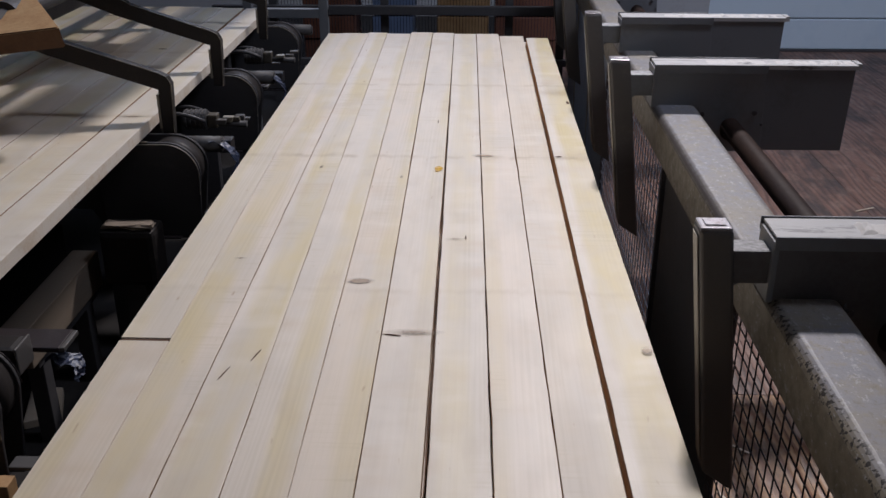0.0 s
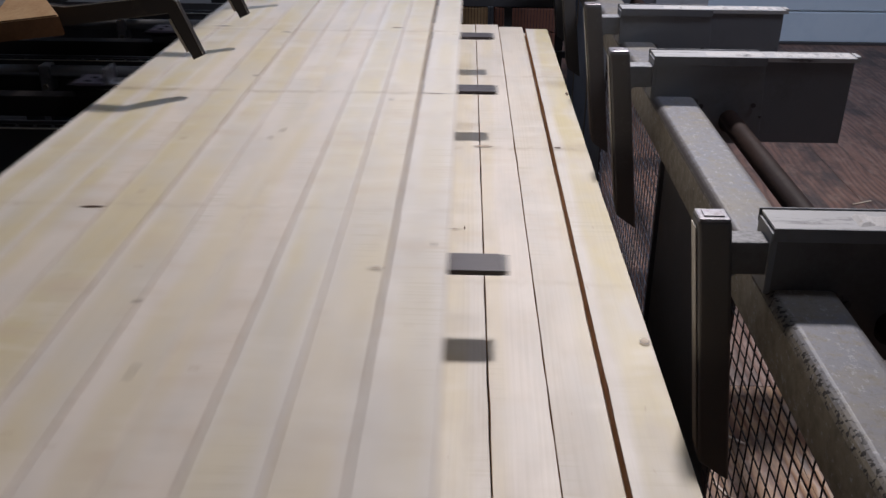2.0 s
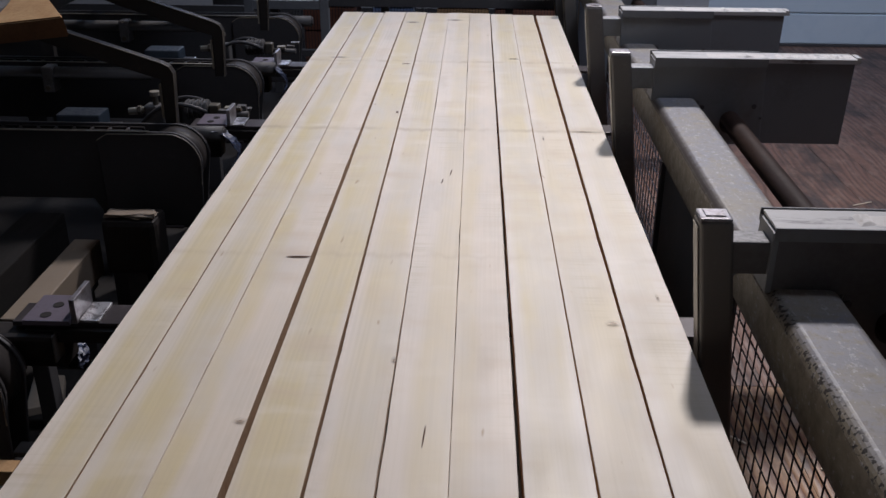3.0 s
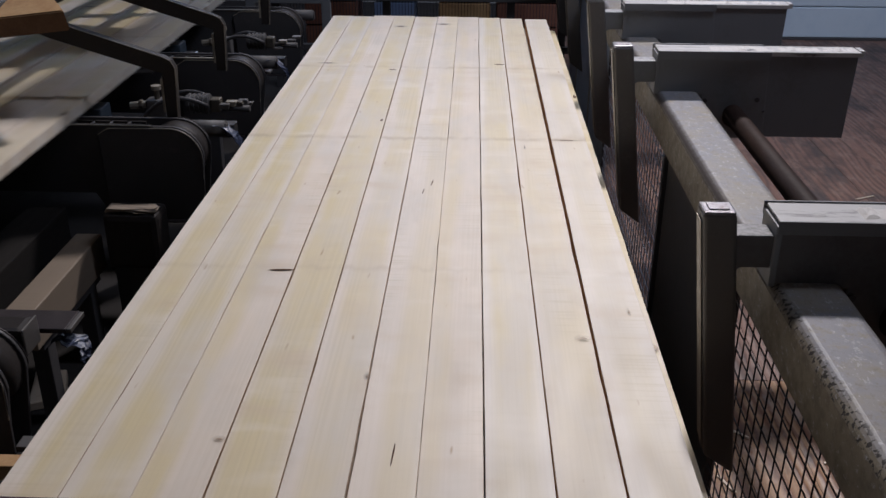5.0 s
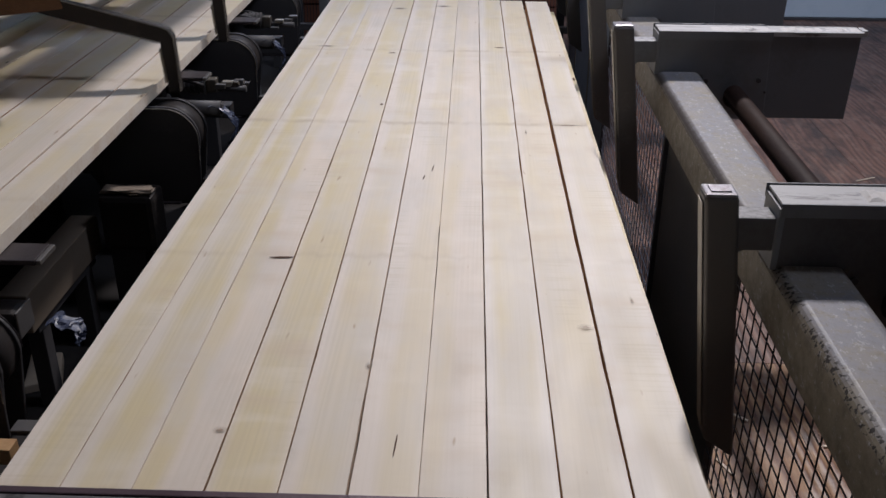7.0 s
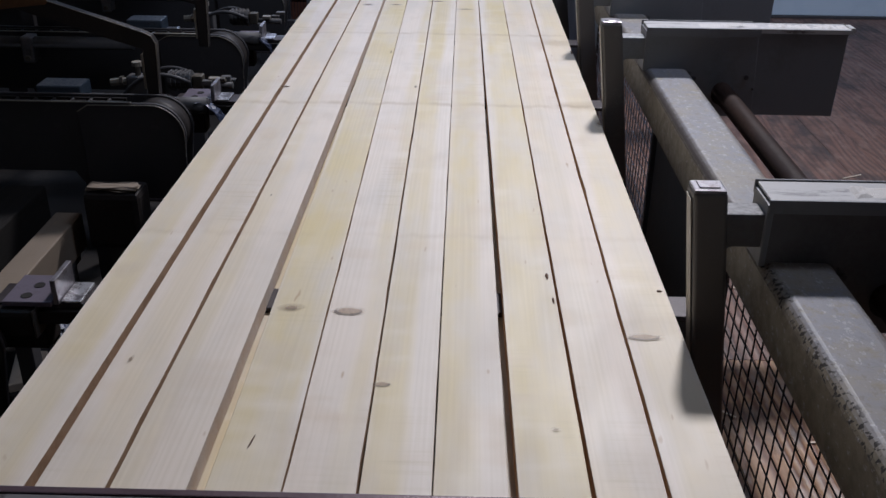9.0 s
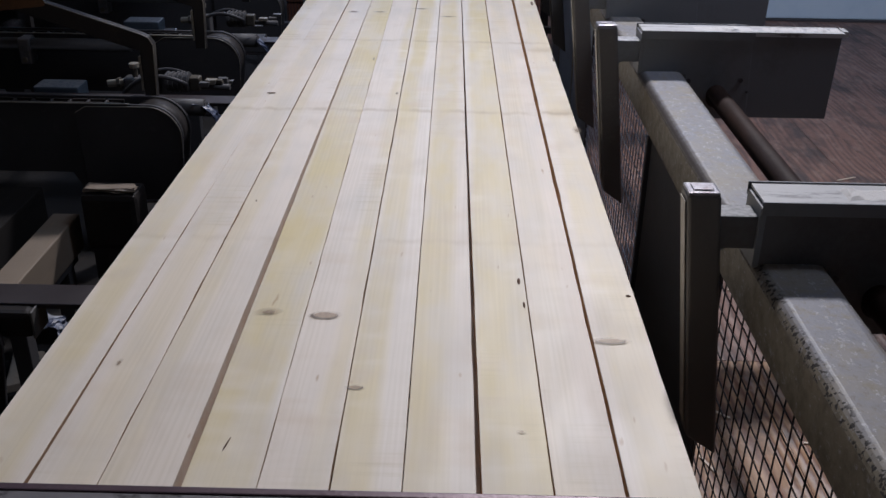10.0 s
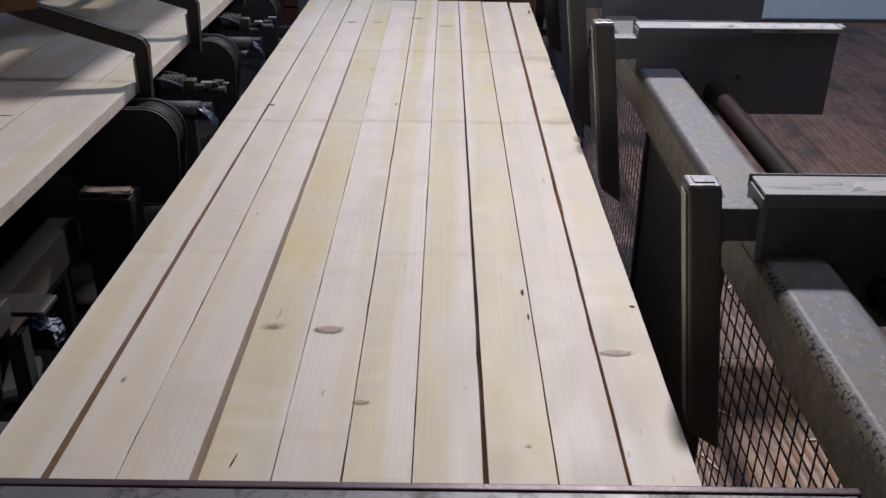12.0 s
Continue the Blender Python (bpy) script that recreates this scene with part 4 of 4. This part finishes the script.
    ob.color = (0.2, 0.1, 0.2, 1)
    ob.matrix_world = pose(-0.60, 3.6, 0.44, 0, -4, -12)
    return ob


def plank_hanger():
    top = thing("hanger_frame", "dark steel hanger carrying the brown plank and arms", "steel frame")
    part("cross_shaft", rod((PIVOT[0], 2.2, PIVOT[1]), (PIVOT[0], 5.2, PIVOT[1]), 0.03), steel_black, top)
    part("plank_rest", box(-1.0, -0.93, 2.7, 3.2, 0.27, 0.342), steel_black, top)
    for y in (3.3, 5.15):
        part("hanger", box(PIVOT[0] - 0.35, PIVOT[0] - 0.29, y, y + 0.06, 0.33, 6.2), steel_black, top)
        part("bracket", box(PIVOT[0] - 0.35, PIVOT[0], y, y + 0.06, 0.44, 0.50), steel_black, top)
    part("rail", box(-1.07, -1.01, 2.6, 5.21, 0.26, 0.32), steel_black, top)
    return top


# unseen girder placed to cast the shade band on the waiting boards
def overhead_beam():
    ob = solid("overhead_beam", box(-0.125, 0.125, -0.68, 1.5, -0.06, 0.06), steel_black, "dark girder out of view, added to shade the waiting boards", "girder")
    ob.matrix_world = pose(-0.24, 4.1, 0.95, 0, 0, -3)
    return ob


def loose_timber():
    ob = solid("timber_offcut", box(-0.545, -0.46, 2.2, 2.74, -0.37, -0.25, bevel=0.004), old_timber, "grey-brown square timber lying beside the conveyor", "timber")
    top = thing("timber_support", "black steel ledge under the timber", "ledge")
    part("ledge_bar", box(-0.53, -0.47, 2.25, 2.7, -0.40, -0.371), steel_black, top)
    for y in (2.28, 2.62):
        part("leg", box(-0.525, -0.475, y, y + 0.05, FLOOR - 0.03, -0.4005), steel_black, top)
    dark = solid("dark_timber", box(-0.73, -0.60, 2.0, 2.82, -0.32, -0.19, bevel=0.006), timber_dark, "dark timber beside the pale one", "timber")
    prop = solid("timber_prop", box(-0.74, -0.66, 2.1, 2.18, FLOOR - 0.03, -0.3205), steel_black, "black prop under the dark timber", "prop")
    strip = solid("orange_lath", box(-0.7, -0.15, 1.44, 1.478, -0.203, -0.166, bevel=0.002), plank_brown, "orange-brown wooden lath lying by the conveyor", "lath")
    return ob


def wood_chip():
    bm = bmesh.new()
    rng = random.Random(3)
    quad_box(bm, -0.395, -0.245, 2.655, 2.70, -0.139, -0.127, 0, 0)
    bmesh.ops.subdivide_edges(bm, edges=list(bm.edges), cuts=2)
    for v in bm.verts:
        v.co += Vector((rng.uniform(-0.010, 0.010), rng.uniform(-0.010, 0.010), rng.uniform(0, 0.005)))
    return solid("wood_chip", bm, old_timber, "pale splintered offcut lying on the black housing", "offcut")


def pale_offcut():
    """A skewed end of board lying flat on the slab under the conveyors."""
    bm = bmesh.new()
    plan = ((0.0, 0.0), (0.10, 0.05), (0.045, 0.20), (-0.055, 0.19))
    a = [bm.verts.new((x, y, 0.0)) for x, y in plan]
    b = [bm.verts.new((x * 0.98, y, 0.03)) for x, y in plan]
    bm.faces.new(a[::-1])
    bm.faces.new(b)
    for k in range(4):
        bm.faces.new((a[k], a[(k + 1) % 4], b[(k + 1) % 4], b[k]))
    bmesh.ops.bevel(bm, geom=list(bm.edges), offset=0.003, segments=1, affect="EDGES")
    ob = solid("offcut", bm, old_timber_pale, "pale skew-cut board end lying on the dark slab", "offcut")
    ob.location = (-0.607, 2.34, FLOOR - 0.0295)
    return ob


def housing():
    top = thing("drive_housing", "black rounded drive housing between the conveyors", "housing")
    part("cover", box(-0.41, -0.235, 2.64, 2.76, -0.33, -0.14, bevel=0.02), lever_black, top)
    part("stand", box(-0.36, -0.29, 2.67, 2.73, FLOOR - 0.03, -0.329), steel_black, top)
    return top


def near_tube():
    top = thing("stop_tube", "black square steel tube with a bare end plate", "steel tube")
    part("tube", box(-1.2, -0.141, 1.675, 1.745, -0.055, 0.008, bevel=0.012), lever_black, top)
    part("end_plate", box(-0.1405, -0.135, 1.674, 1.746, -0.056, 0.009, bevel=0.003), steel_worn, top, "bare bluish end plate")
    part("stand", box(-1.1, -1.0, 1.68, 1.74, FLOOR - 0.03, -0.054), steel_black, top)
    return top


def far_fence():
    top = thing("far_guard_rail", "black guard rail with wire screen across the far end", "guard rail")
    part("rail", box(-0.9, 1.9, 5.98, 6.03, -0.10, -0.045), steel_black, top)
    part("rail", box(-0.9, 1.9, 5.98, 6.03, -0.42, -0.38), steel_black, top)
    for x in (-0.55, 0.16, 0.95, 1.28):
        part("post", box(x, x + 0.05, 6.035, 6.085, FLOOR - 0.03, 0.7), steel_black, top)
    bm = bmesh.new()
    for k in range(90):
        x = -0.5 + 0.02 * k
        quad_box(bm, x, x + 0.003, 6.09, 6.093, -0.6, 0.6, 0, 0)
    tagged(part("wire_screen", bm, wire_dark, top), kind="stuff")
    return top


def far_goods():
    for x0, x1, mat, words in ((-0.42, -0.06, brick_red, "red-brown board stack"), (0.06, 0.34, blue_sheet, "blue sheet-covered pallet stack"), (0.5, 0.86, plank_brown, "orange-brown board stack"), (0.9, 1.32, brick_red, "reddish board stack")):
        top = thing("board_stack", words + " standing behind the wire screen", "board stack", "goods behind the screen")
        for k in range(8):
            part("board", box(x0, x1 - 0.004 * (k % 3), 6.5 + 0.01 * (k % 2), 6.9, FLOOR - 0.03 + 0.16 * k, FLOOR + 0.12 + 0.16 * k, bevel=0.004), mat, top)


def left_cabinet():
    top = thing("machine_frame", "dark grey box frame at the end of the infeed", "machine frame")
    for x in (-0.55, -0.12):
        part("upright", box(x, x + 0.05, 5.35, 5.4, FLOOR - 0.03, 0.35), paint_grey, top)
    part("cross_rail", box(-0.55, -0.07, 5.352, 5.398, 0.0, 0.05), paint_grey, top)
    part("cross_rail", box(-3.0, -0.07, 5.352, 5.398, 0.351, 0.4), paint_grey, top)
    return top


# ---- building ----
wooden_floor()
splinters()
white_wall()
EDGES_A = ((-0.005, -0.010), (0.114, 0.070), (0.231, 0.205), (0.348, 0.3005), (0.464, 0.427), (0.575, 0.542), (0.697, 0.654), (0.813, 0.770), (0.930, 0.889), (1.046, 1.026), (1.166, 1.138))
EDGES_B = ((-0.013, 0.013), (0.096, 0.118), (0.215, 0.227), (0.336, 0.338), (0.455, 0.446), (0.568, 0.565), (0.682, 0.672), (0.796, 0.778), (0.915, 0.891), (1.031, 1.018), (1.154, 1.13))
EDGES_C = ((-0.024, 0.006), (0.103, 0.12), (0.2135, 0.228), (0.3465, 0.337), (0.465, 0.439), (0.58, 0.562), (0.693, 0.675), (0.818, 0.78), (0.932, 0.899), (1.047, 1.043), (1.162, 1.146))
EDGES_D = ((0.0, 0.0), (0.118, 0.116), (0.238, 0.235), (0.365, 0.36), (0.484, 0.48), (0.606, 0.602), (0.726, 0.722), (0.85, 0.846), (0.97, 0.968), (1.086, 1.085), (1.206, 1.206))
# each board's band of heartwood: middle and half width in metres, depth of tone
GRAIN_A = ((0.02, 0.02, 0.5), (0.03, 0.035, 0.75), (0.06, 0.045, 0.8), (0.075, 0.025, 0.65), (0.085, 0.03, 0.65), (0.09, 0.03, 0.5), (0.03, 0.03, 0.5), (0.0, 0.02, 0.4), (0.1, 0.025, 0.4), (0.09, 0.07, 1.0))
GRAIN_B = ((0.075, 0.035, 0.9), (0.07, 0.035, 0.9), (0.02, 0.025, 0.8), (0.06, 0.05, 0.8), (0.06, 0.035, 0.65), (0.08, 0.03, 0.45), (0.02, 0.02, 0.45), (0.05, 0.04, 0.65), (0.05, 0.05, 0.5), (0.06, 0.03, 0.35))
GRAIN_C = ((0.05, 0.035, 0.65), (0.06, 0.03, 0.35), (0.02, 0.025, 0.45), (0.055, 0.06, 1.0), (0.085, 0.018, 0.65), (0.03, 0.03, 0.85), (0.035, 0.035, 0.85), (0.055, 0.06, 0.95), (0.03, 0.03, 0.35), (0.07, 0.05, 0.55))
ENDS_A = [4.957, 4.965, 4.975, 4.96, 4.99, 4.985, 4.965, 4.967, 4.92, 4.88]
ENDS_B = [4.97, 4.965, 4.985, 4.975, 4.96, 4.975, 4.965, 4.96, 4.95, 4.935]
layer_a, boards_a = layer("top layer of pale pine boards lying on the stack", EDGES_A, ENDS_A, 1, (
    ("knot", 0.49, 2.045, 0.027, 0.02, 0.0), ("resin", 0.652, 2.87, 0.013, 0.026, 0.0), ("crack", 0.592, 1.783, 0.022, 0.004, -0.15), ("stain", 0.64, 1.795, 0.045, 0.012, 0.05),
    ("crack", 0.258, 1.611, 0.0042, 0.036, -0.25), ("crack", 0.309, 1.685, 0.0042, 0.038, -0.25), ("knot", 0.80, 3.005, 0.03, 0.014, 0.0),
    ("crack", 1.052, 3.004, 0.012, 0.007, 0.0), ("stain", 0.269, 2.872, 0.004, 0.016, -0.3), ("crack", 0.748, 2.321, 0.003, 0.014, 0.0),
    ("stain", 0.72, 2.31, 0.018, 0.005, 0.0), ("stain", 0.165, 2.167, 0.012, 0.004, 0.0), ("crack", 1.138, 3.665, 0.01, 0.02, 0.0), ("crack", 0.631, 3.39, 0.003, 0.02, 0.0),
    ("stain", 0.538, 2.788, 0.004, 0.012, 0.0), ("knot", 1.145, 1.732, 0.01, 0.018, 0.0)), (0, 1.748), {9: (0.011, 0.015), 6: (0.010, 0.002), 7: (0.003, 0.003), 8: (0.002, 0.003), 2: (0.0035, 0.0012), 4: (0.0012, 0.0025), 5: (0.0016, 0.0035)}, GRAIN_A)
layer_b, boards_b = layer("layer of pale pine boards placed by the stacker", EDGES_B, ENDS_B, 2, (
    ("crack", 0.305, 1.982, 0.03, 0.006, 0.06), ("crack", 0.634, 1.276, 0.0025, 0.035, -0.05), ("stain", 1.003, 1.686, 0.012, 0.010, 0.0),
    ("crack", 0.62, 2.506, 0.0025, 0.022, -0.1), ("crack", 0.643, 2.578, 0.0025, 0.026, -0.1), ("stain", 0.932, 2.908, 0.0025, 0.02, 0.0),
    ("stain", 0.322, 1.307, 0.01, 0.008, 0.0), ("stain", 1.117, 1.805, 0.003, 0.016, 0.1), ("stain", 0.127, 3.971, 0.03, 0.012, 0.0),
    ("crack", 0.416, 3.876, 0.02, 0.01, 0.0), ("crack", 0.868, 3.987, 0.022, 0.012, 0.0), ("stain", 0.387, 4.719, 0.025, 0.02, 0.0), ("stain", 0.6, 4.783, 0.03, 0.02, 0.0),
    ("crack", 0.436, 3.179, 0.008, 0.012, 0.0), ("crack", 1.138, 3.636, 0.01, 0.03, 0.0), ("crack", 1.132, 4.678, 0.012, 0.04, 0.0), ("stain", 1.075, 2.983, 0.04, 0.008, 0.0),
    ("stain", 0.563, 1.521, 0.005, 0.012, 0.0)), None, {9: (0.003, 0.016), 8: (0.003, 0.003), 7: (0.003, 0.0015), 5: (0.003, 0.002), 4: (0.002, 0.003), 3: (0.0045, 0.002)}, GRAIN_B)
layer_c, boards_c = layer("layer of pale pine boards with dark knots placed by the stacker", EDGES_C, ENDS_B, 3, (
    ("knot", 0.503, 1.642, 0.027, 0.018, 0.25), ("stain", 0.385, 1.652, 0.022, 0.012, 0.3), ("knot", 0.59, 1.387, 0.013, 0.01, 0.0),
    ("knot", 1.08, 1.566, 0.029, 0.014, -0.05), ("crack", 0.911, 1.81, 0.006, 0.014, 0.0), ("crack", 0.118, 3.16, 0.016, 0.008, 0.0),
    ("crack", 0.394, 1.218, 0.0025, 0.02, -0.15), ("stain", 0.138, 1.452, 0.003, 0.012, -0.3), ("crack", 0.917, 1.704, 0.004, 0.014, 0.0),
    ("stain", 0.272, 4.446, 0.02, 0.02, 0.0), ("stain", 0.397, 4.454, 0.022, 0.012, 0.0), ("stain", 0.586, 4.537, 0.03, 0.012, 0.0), ("stain", 0.72, 4.381, 0.03, 0.01, 0.0),
    ("stain", 0.437, 3.624, 0.003, 0.02, 0.0), ("stain", 0.556, 3.178, 0.004, 0.014, 0.0), ("crack", 0.246, 2.223, 0.003, 0.005, 0.0), ("crack", 1.146, 3.661, 0.008, 0.03, 0.0),
    ("crack", 1.128, 4.707, 0.01, 0.04, 0.0), ("stain", 1.149, 2.825, 0.01, 0.03, 0.0), ("crack", 1.144, 1.753, 0.006, 0.006, 0.0), ("stain", 0.887, 1.267, 0.006, 0.004, 0.0)),
    None, {1: (0.013, 0.001), 2: (0.0015, 0.0055), 3: (0.0145, 0.002), 5: (0.002, 0.003), 6: (0.0015, 0.002), 7: (0.008, 0.003), 9: (0.0045, 0.013), 8: (0.002, 0.0035)}, GRAIN_C)
layer_d, boards_d = layer("layer of pale pine boards waiting on the infeed chains", EDGES_D, ENDS_A, 4, (
    ("crack", 0.93, 2.62, 0.025, 0.006, 0.0), ("stain", 0.8, 3.6, 0.02, 0.01, 0.0), ("stain", 1.1, 3.3, 0.02, 0.008, 0.0)))
# added block gives the open butt joint its dark shade
part("torn_end", box(at_y(EDGES_A[0], 1.748) + 0.002, at_y(EDGES_A[1], 1.748) - 0.003, 1.7415, 1.7545, -0.03, -0.004, bevel=0.001), crack_dark, layer_a, "dark block for the shade in the butt joint")
stack = lumber_stack()
table = lift_table()
for y in (1.604, 2.948, 3.72, 4.95, 5.72):
    aligner(y)
side_beam()
shaft()
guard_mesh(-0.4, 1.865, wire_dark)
guard_mesh(2.73, 4.09, wire_lit)
for y, x1 in ((1.56, -0.2), (2.85, -0.125), (3.74, -0.125), (4.72, -0.125)):
    ob = conveyor(y, x1)
    if y < 2:
        ob.location.z = -0.045
for y in (2.85, 3.74):
    chain_cover(y)
chain_cover(1.665, -0.195, -0.125, 115, -10, 0.045)
for y in (3.3, 4.3):
    valve_group(y)
for y in (3.69, 4.6):
    cross_tube(y)
arms = [stop_arm(y) for y in (2.98, 3.64, 4.5)]
forks = [fork(y) for y in FORK_Y]
near_bar()
brown_plank()
pale_panel()
plank_hanger()
overhead_beam()
loose_timber()
housing()
wood_chip()
pale_offcut()
slide = near_tube()
far_fence()
far_goods()
left_cabinet()


# ---- what moves ----
# how far each board lies from its final place while the layer is still loose on the forks, at y = 1 and at y = 5
LOOSE_B = ((0.035, 0.056), (0.037, 0.058), (0.037, 0.060), (0.046, 0.062), (0.050, 0.062), (0.050, 0.060), (0.050, 0.060), (0.056, 0.062), (0.057, 0.059), (0.057, 0.057))
# the far pushers hold the first boards of the third layer in for a while: metres for each board, then the share over time
HELD = (0.013, 0.001, 0.002)
HELD_ROWS = [(9.82, 0.6), (10.4, 0.9), (11.1, 0.9), (11.3, 1.0), (11.46, 1.0), (11.62, 0.0)]
LOOSE_C = ((0.002, 0.035), (0.004, 0.046), (0.011, 0.047), (0.025, 0.052), (0.027, 0.053), (0.029, 0.053), (0.030, 0.052), (0.037, 0.050), (0.042, 0.047), (0.043, 0.040))


def motions():
    # a layer: from the chains, over the stack on the forks, down on the stack, then down with it
    ride = [(0.0, -1.495, 0.13), (0.95, -1.495, 0.13), (1.08, -1.47, 0.155), (1.2, -1.39, 0.170), (1.4, -1.14, 0.172), (1.7, -0.81, 0.184), (2.0, -0.478, 0.186),
            (2.2, -0.246, 0.178), (2.3, -0.126, 0.136), (2.41, -0.04, 0.052, 0.8), (2.5, -0.012, 0.025, 0.9), (2.7, 0.0, 0.066), (3.45, 0.0, 0.066), (3.6, -0.006, 0.05), (3.75, -0.008, T)]
    b = ride + [(3.9, -0.008, T), (5.0, -0.008, 0.0135), (5.45, 0.0, 0.0), (9.85, 0.0, 0.0), (11.45, 0.0, -T), (12.0, 0.0, -T)]
    walk(layer_b, [(t, pose(dx, 0, z, *tip)) for t, dx, z, *tip in b])
    c = [(0.0, -3.0, 0.13), (4.3, -2.56, 0.13), (4.6, -2.20, 0.13), (4.8, -1.97, 0.13), (5.0, -1.75, 0.13), (5.2, -1.54, 0.13), (5.35, -1.48, 0.13)]
    c += [(t + 6.08, dx + 0.015, z, *tip) for t, dx, z, *tip in ride if 0 < t < 2.6]
    c += [(8.8, 0.0, 0.034, 0.4), (9.0, 0.002, 0.038, 0.3), (9.5, 0.0, 0.049, 0.05), (9.7, -0.008, 0.046), (9.85, -0.010, 0.041), (10.5, -0.008, 0.0228), (11.0, -0.007, 0.0108), (11.45, 0.0, 0.0), (12.0, 0.0, 0.0)]
    walk(layer_c, [(t, pose(dx, 0, z, *tip)) for t, dx, z, *tip in c])
    d = [(0.0, -3.0, 0.13), (9.9, -2.56, 0.13), (10.3, -2.17, 0.13), (10.5, -1.97, 0.13), (10.7, -1.77, 0.13), (10.9, -1.62, 0.13), (11.1, -1.52, 0.13), (11.25, -1.49, 0.13), (12.0, -1.49, 0.13)]
    walk(layer_d, [(t, pose(dx, 0, z)) for t, dx, z in d])
    # the boards slip apart as the layer drops, and close up when the posts square it
    for boards, loose, tb, ta in ((boards_b, LOOSE_B, 2.3, 3.45), (boards_c, LOOSE_C, 8.38, 9.52)):
        for k, (ob, (near, far)) in enumerate(zip(boards, loose)):
            at = ob.location.copy()
            skew = math.degrees(math.atan((near - far) / 4.0))
            out = near - 0.05 * (far - near)
            lag = 0.012 * (1 - k / 9)
            ride = 0.047
            held = HELD[k] if boards is boards_c and k < len(HELD) else 0.0
            rows = [(0.0, ride, 0), (tb, ride, 0), (tb + 0.1, out - lag, 1), (tb + 0.22, out, 1), (ta, out, 1), (ta + 0.08, out * 0.6 + held, 0.6), (ta + 0.2, held, 0)]
            rows += [(t, held * f, 0) for t, f in HELD_ROWS] if held else []
            rows += [(12.0, 0.0, 0)]
            walk(ob, [(t, pose(at.x + x, at.y, at.z, 0, 0, skew * f)) for t, x, f in rows])
    lower = [(0.0, 0.0), (3.9, 0.0), (5.45, -T), (9.85, -T), (11.45, -2 * T), (12.0, -2 * T)]
    for ob in (stack, table):
        walk(ob, [(t, pose(0, 0, z)) for t, z in lower])
    # the landing layer drags the top of the stack a little askew
    drag = [(0.0, 0.0, 0.0), (2.4, 0.0, 0.0), (2.55, 0.0, -0.5), (3.45, 0.0, -0.5), (3.65, 0.0, -0.3)] + [(t, z, -0.3) for t, z in lower[1:]]
    walk(layer_a, [(t, pose(0, 0, z, 0, 0, turn)) for t, z, turn in drag])
    # forks: up under the waiting layer, across with it, down, back out
    f = [(0.0, -0.258, 0, -0.039), (0.06, -0.259, 0, -0.034), (0.2, -0.272, 0, 0.011), (0.4, -0.283, 0, 0.062), (0.6, -0.290, 0, 0.086), (0.95, -0.29, 0, 0.0905), (1.08, -0.268, 0, 0.115), (1.2, -0.183, 0, 0.130), (1.4, 0.067, 0, 0.132), (1.7, 0.395, 0, 0.144), (2.0, 0.735, 0, 0.146),
         (2.2, 0.965, 0, 0.138), (2.3, 1.085, -0.02, 0.096), (2.42, 1.15, -0.045, 0.035), (2.5, 1.165, -0.06, 0.022), (2.7, 1.165, -0.06, 0.028), (3.45, 1.165, -0.06, 0.026)]
    back = [(3.6, 1.13, -0.06, 0.014), (3.72, 1.0, -0.06, 0.0135), (3.95, 0.35, -0.06, 0.0135), (4.15, -0.2, -0.06, 0.0135), (4.35, -0.258, -0.03, -0.01), (4.5, -0.258, 0, -0.039)]
    rows = f + back
    rows += [(t + (6.14 if t < 0.8 else 6.08), *v) for t, *v in f if 0 < t < 2.9] + [(t + 6.0, *v) for t, *v in [(2.9, 1.165, -0.06, 0.0135), (3.5, 1.165, -0.06, 0.0135)] + back] + [(12.0, -0.258, 0, -0.039)]
    for ob, y in zip(forks, FORK_Y):
        walk(ob, [(t, pose(x, y + dy, z)) for t, x, dy, z in rows])
    # the square tube slides along with the forks
    travel = [(0.0, -0.07), (1.1, -0.07), (2.2, 0.0), (3.7, 0.0), (4.3, -0.07), (7.2, -0.07), (8.3, 0.0), (10.1, 0.0), (10.6, -0.07), (12.0, -0.07)]
    walk(slide, [(t, pose(x, 0, 0)) for t, x in travel])
    # stop arms: swing up to let the layer pass, down again
    swing = [(0.0, 0), (0.85, 0), (1.0, -14), (1.15, -24), (1.3, -25), (2.5, -24), (2.6, -19), (2.7, -9), (2.84, 0), (6.9, 0), (7.05, -10), (7.2, -22), (7.35, -25), (8.5, -25), (8.66, -19), (8.76, -9), (8.9, 0), (12.0, 0)]
    for ob in arms:
        at = ob.location.copy()
        walk(ob, [(t, pose(at.x, at.y, at.z, 0, a, 0)) for t, a in swing])


motions()
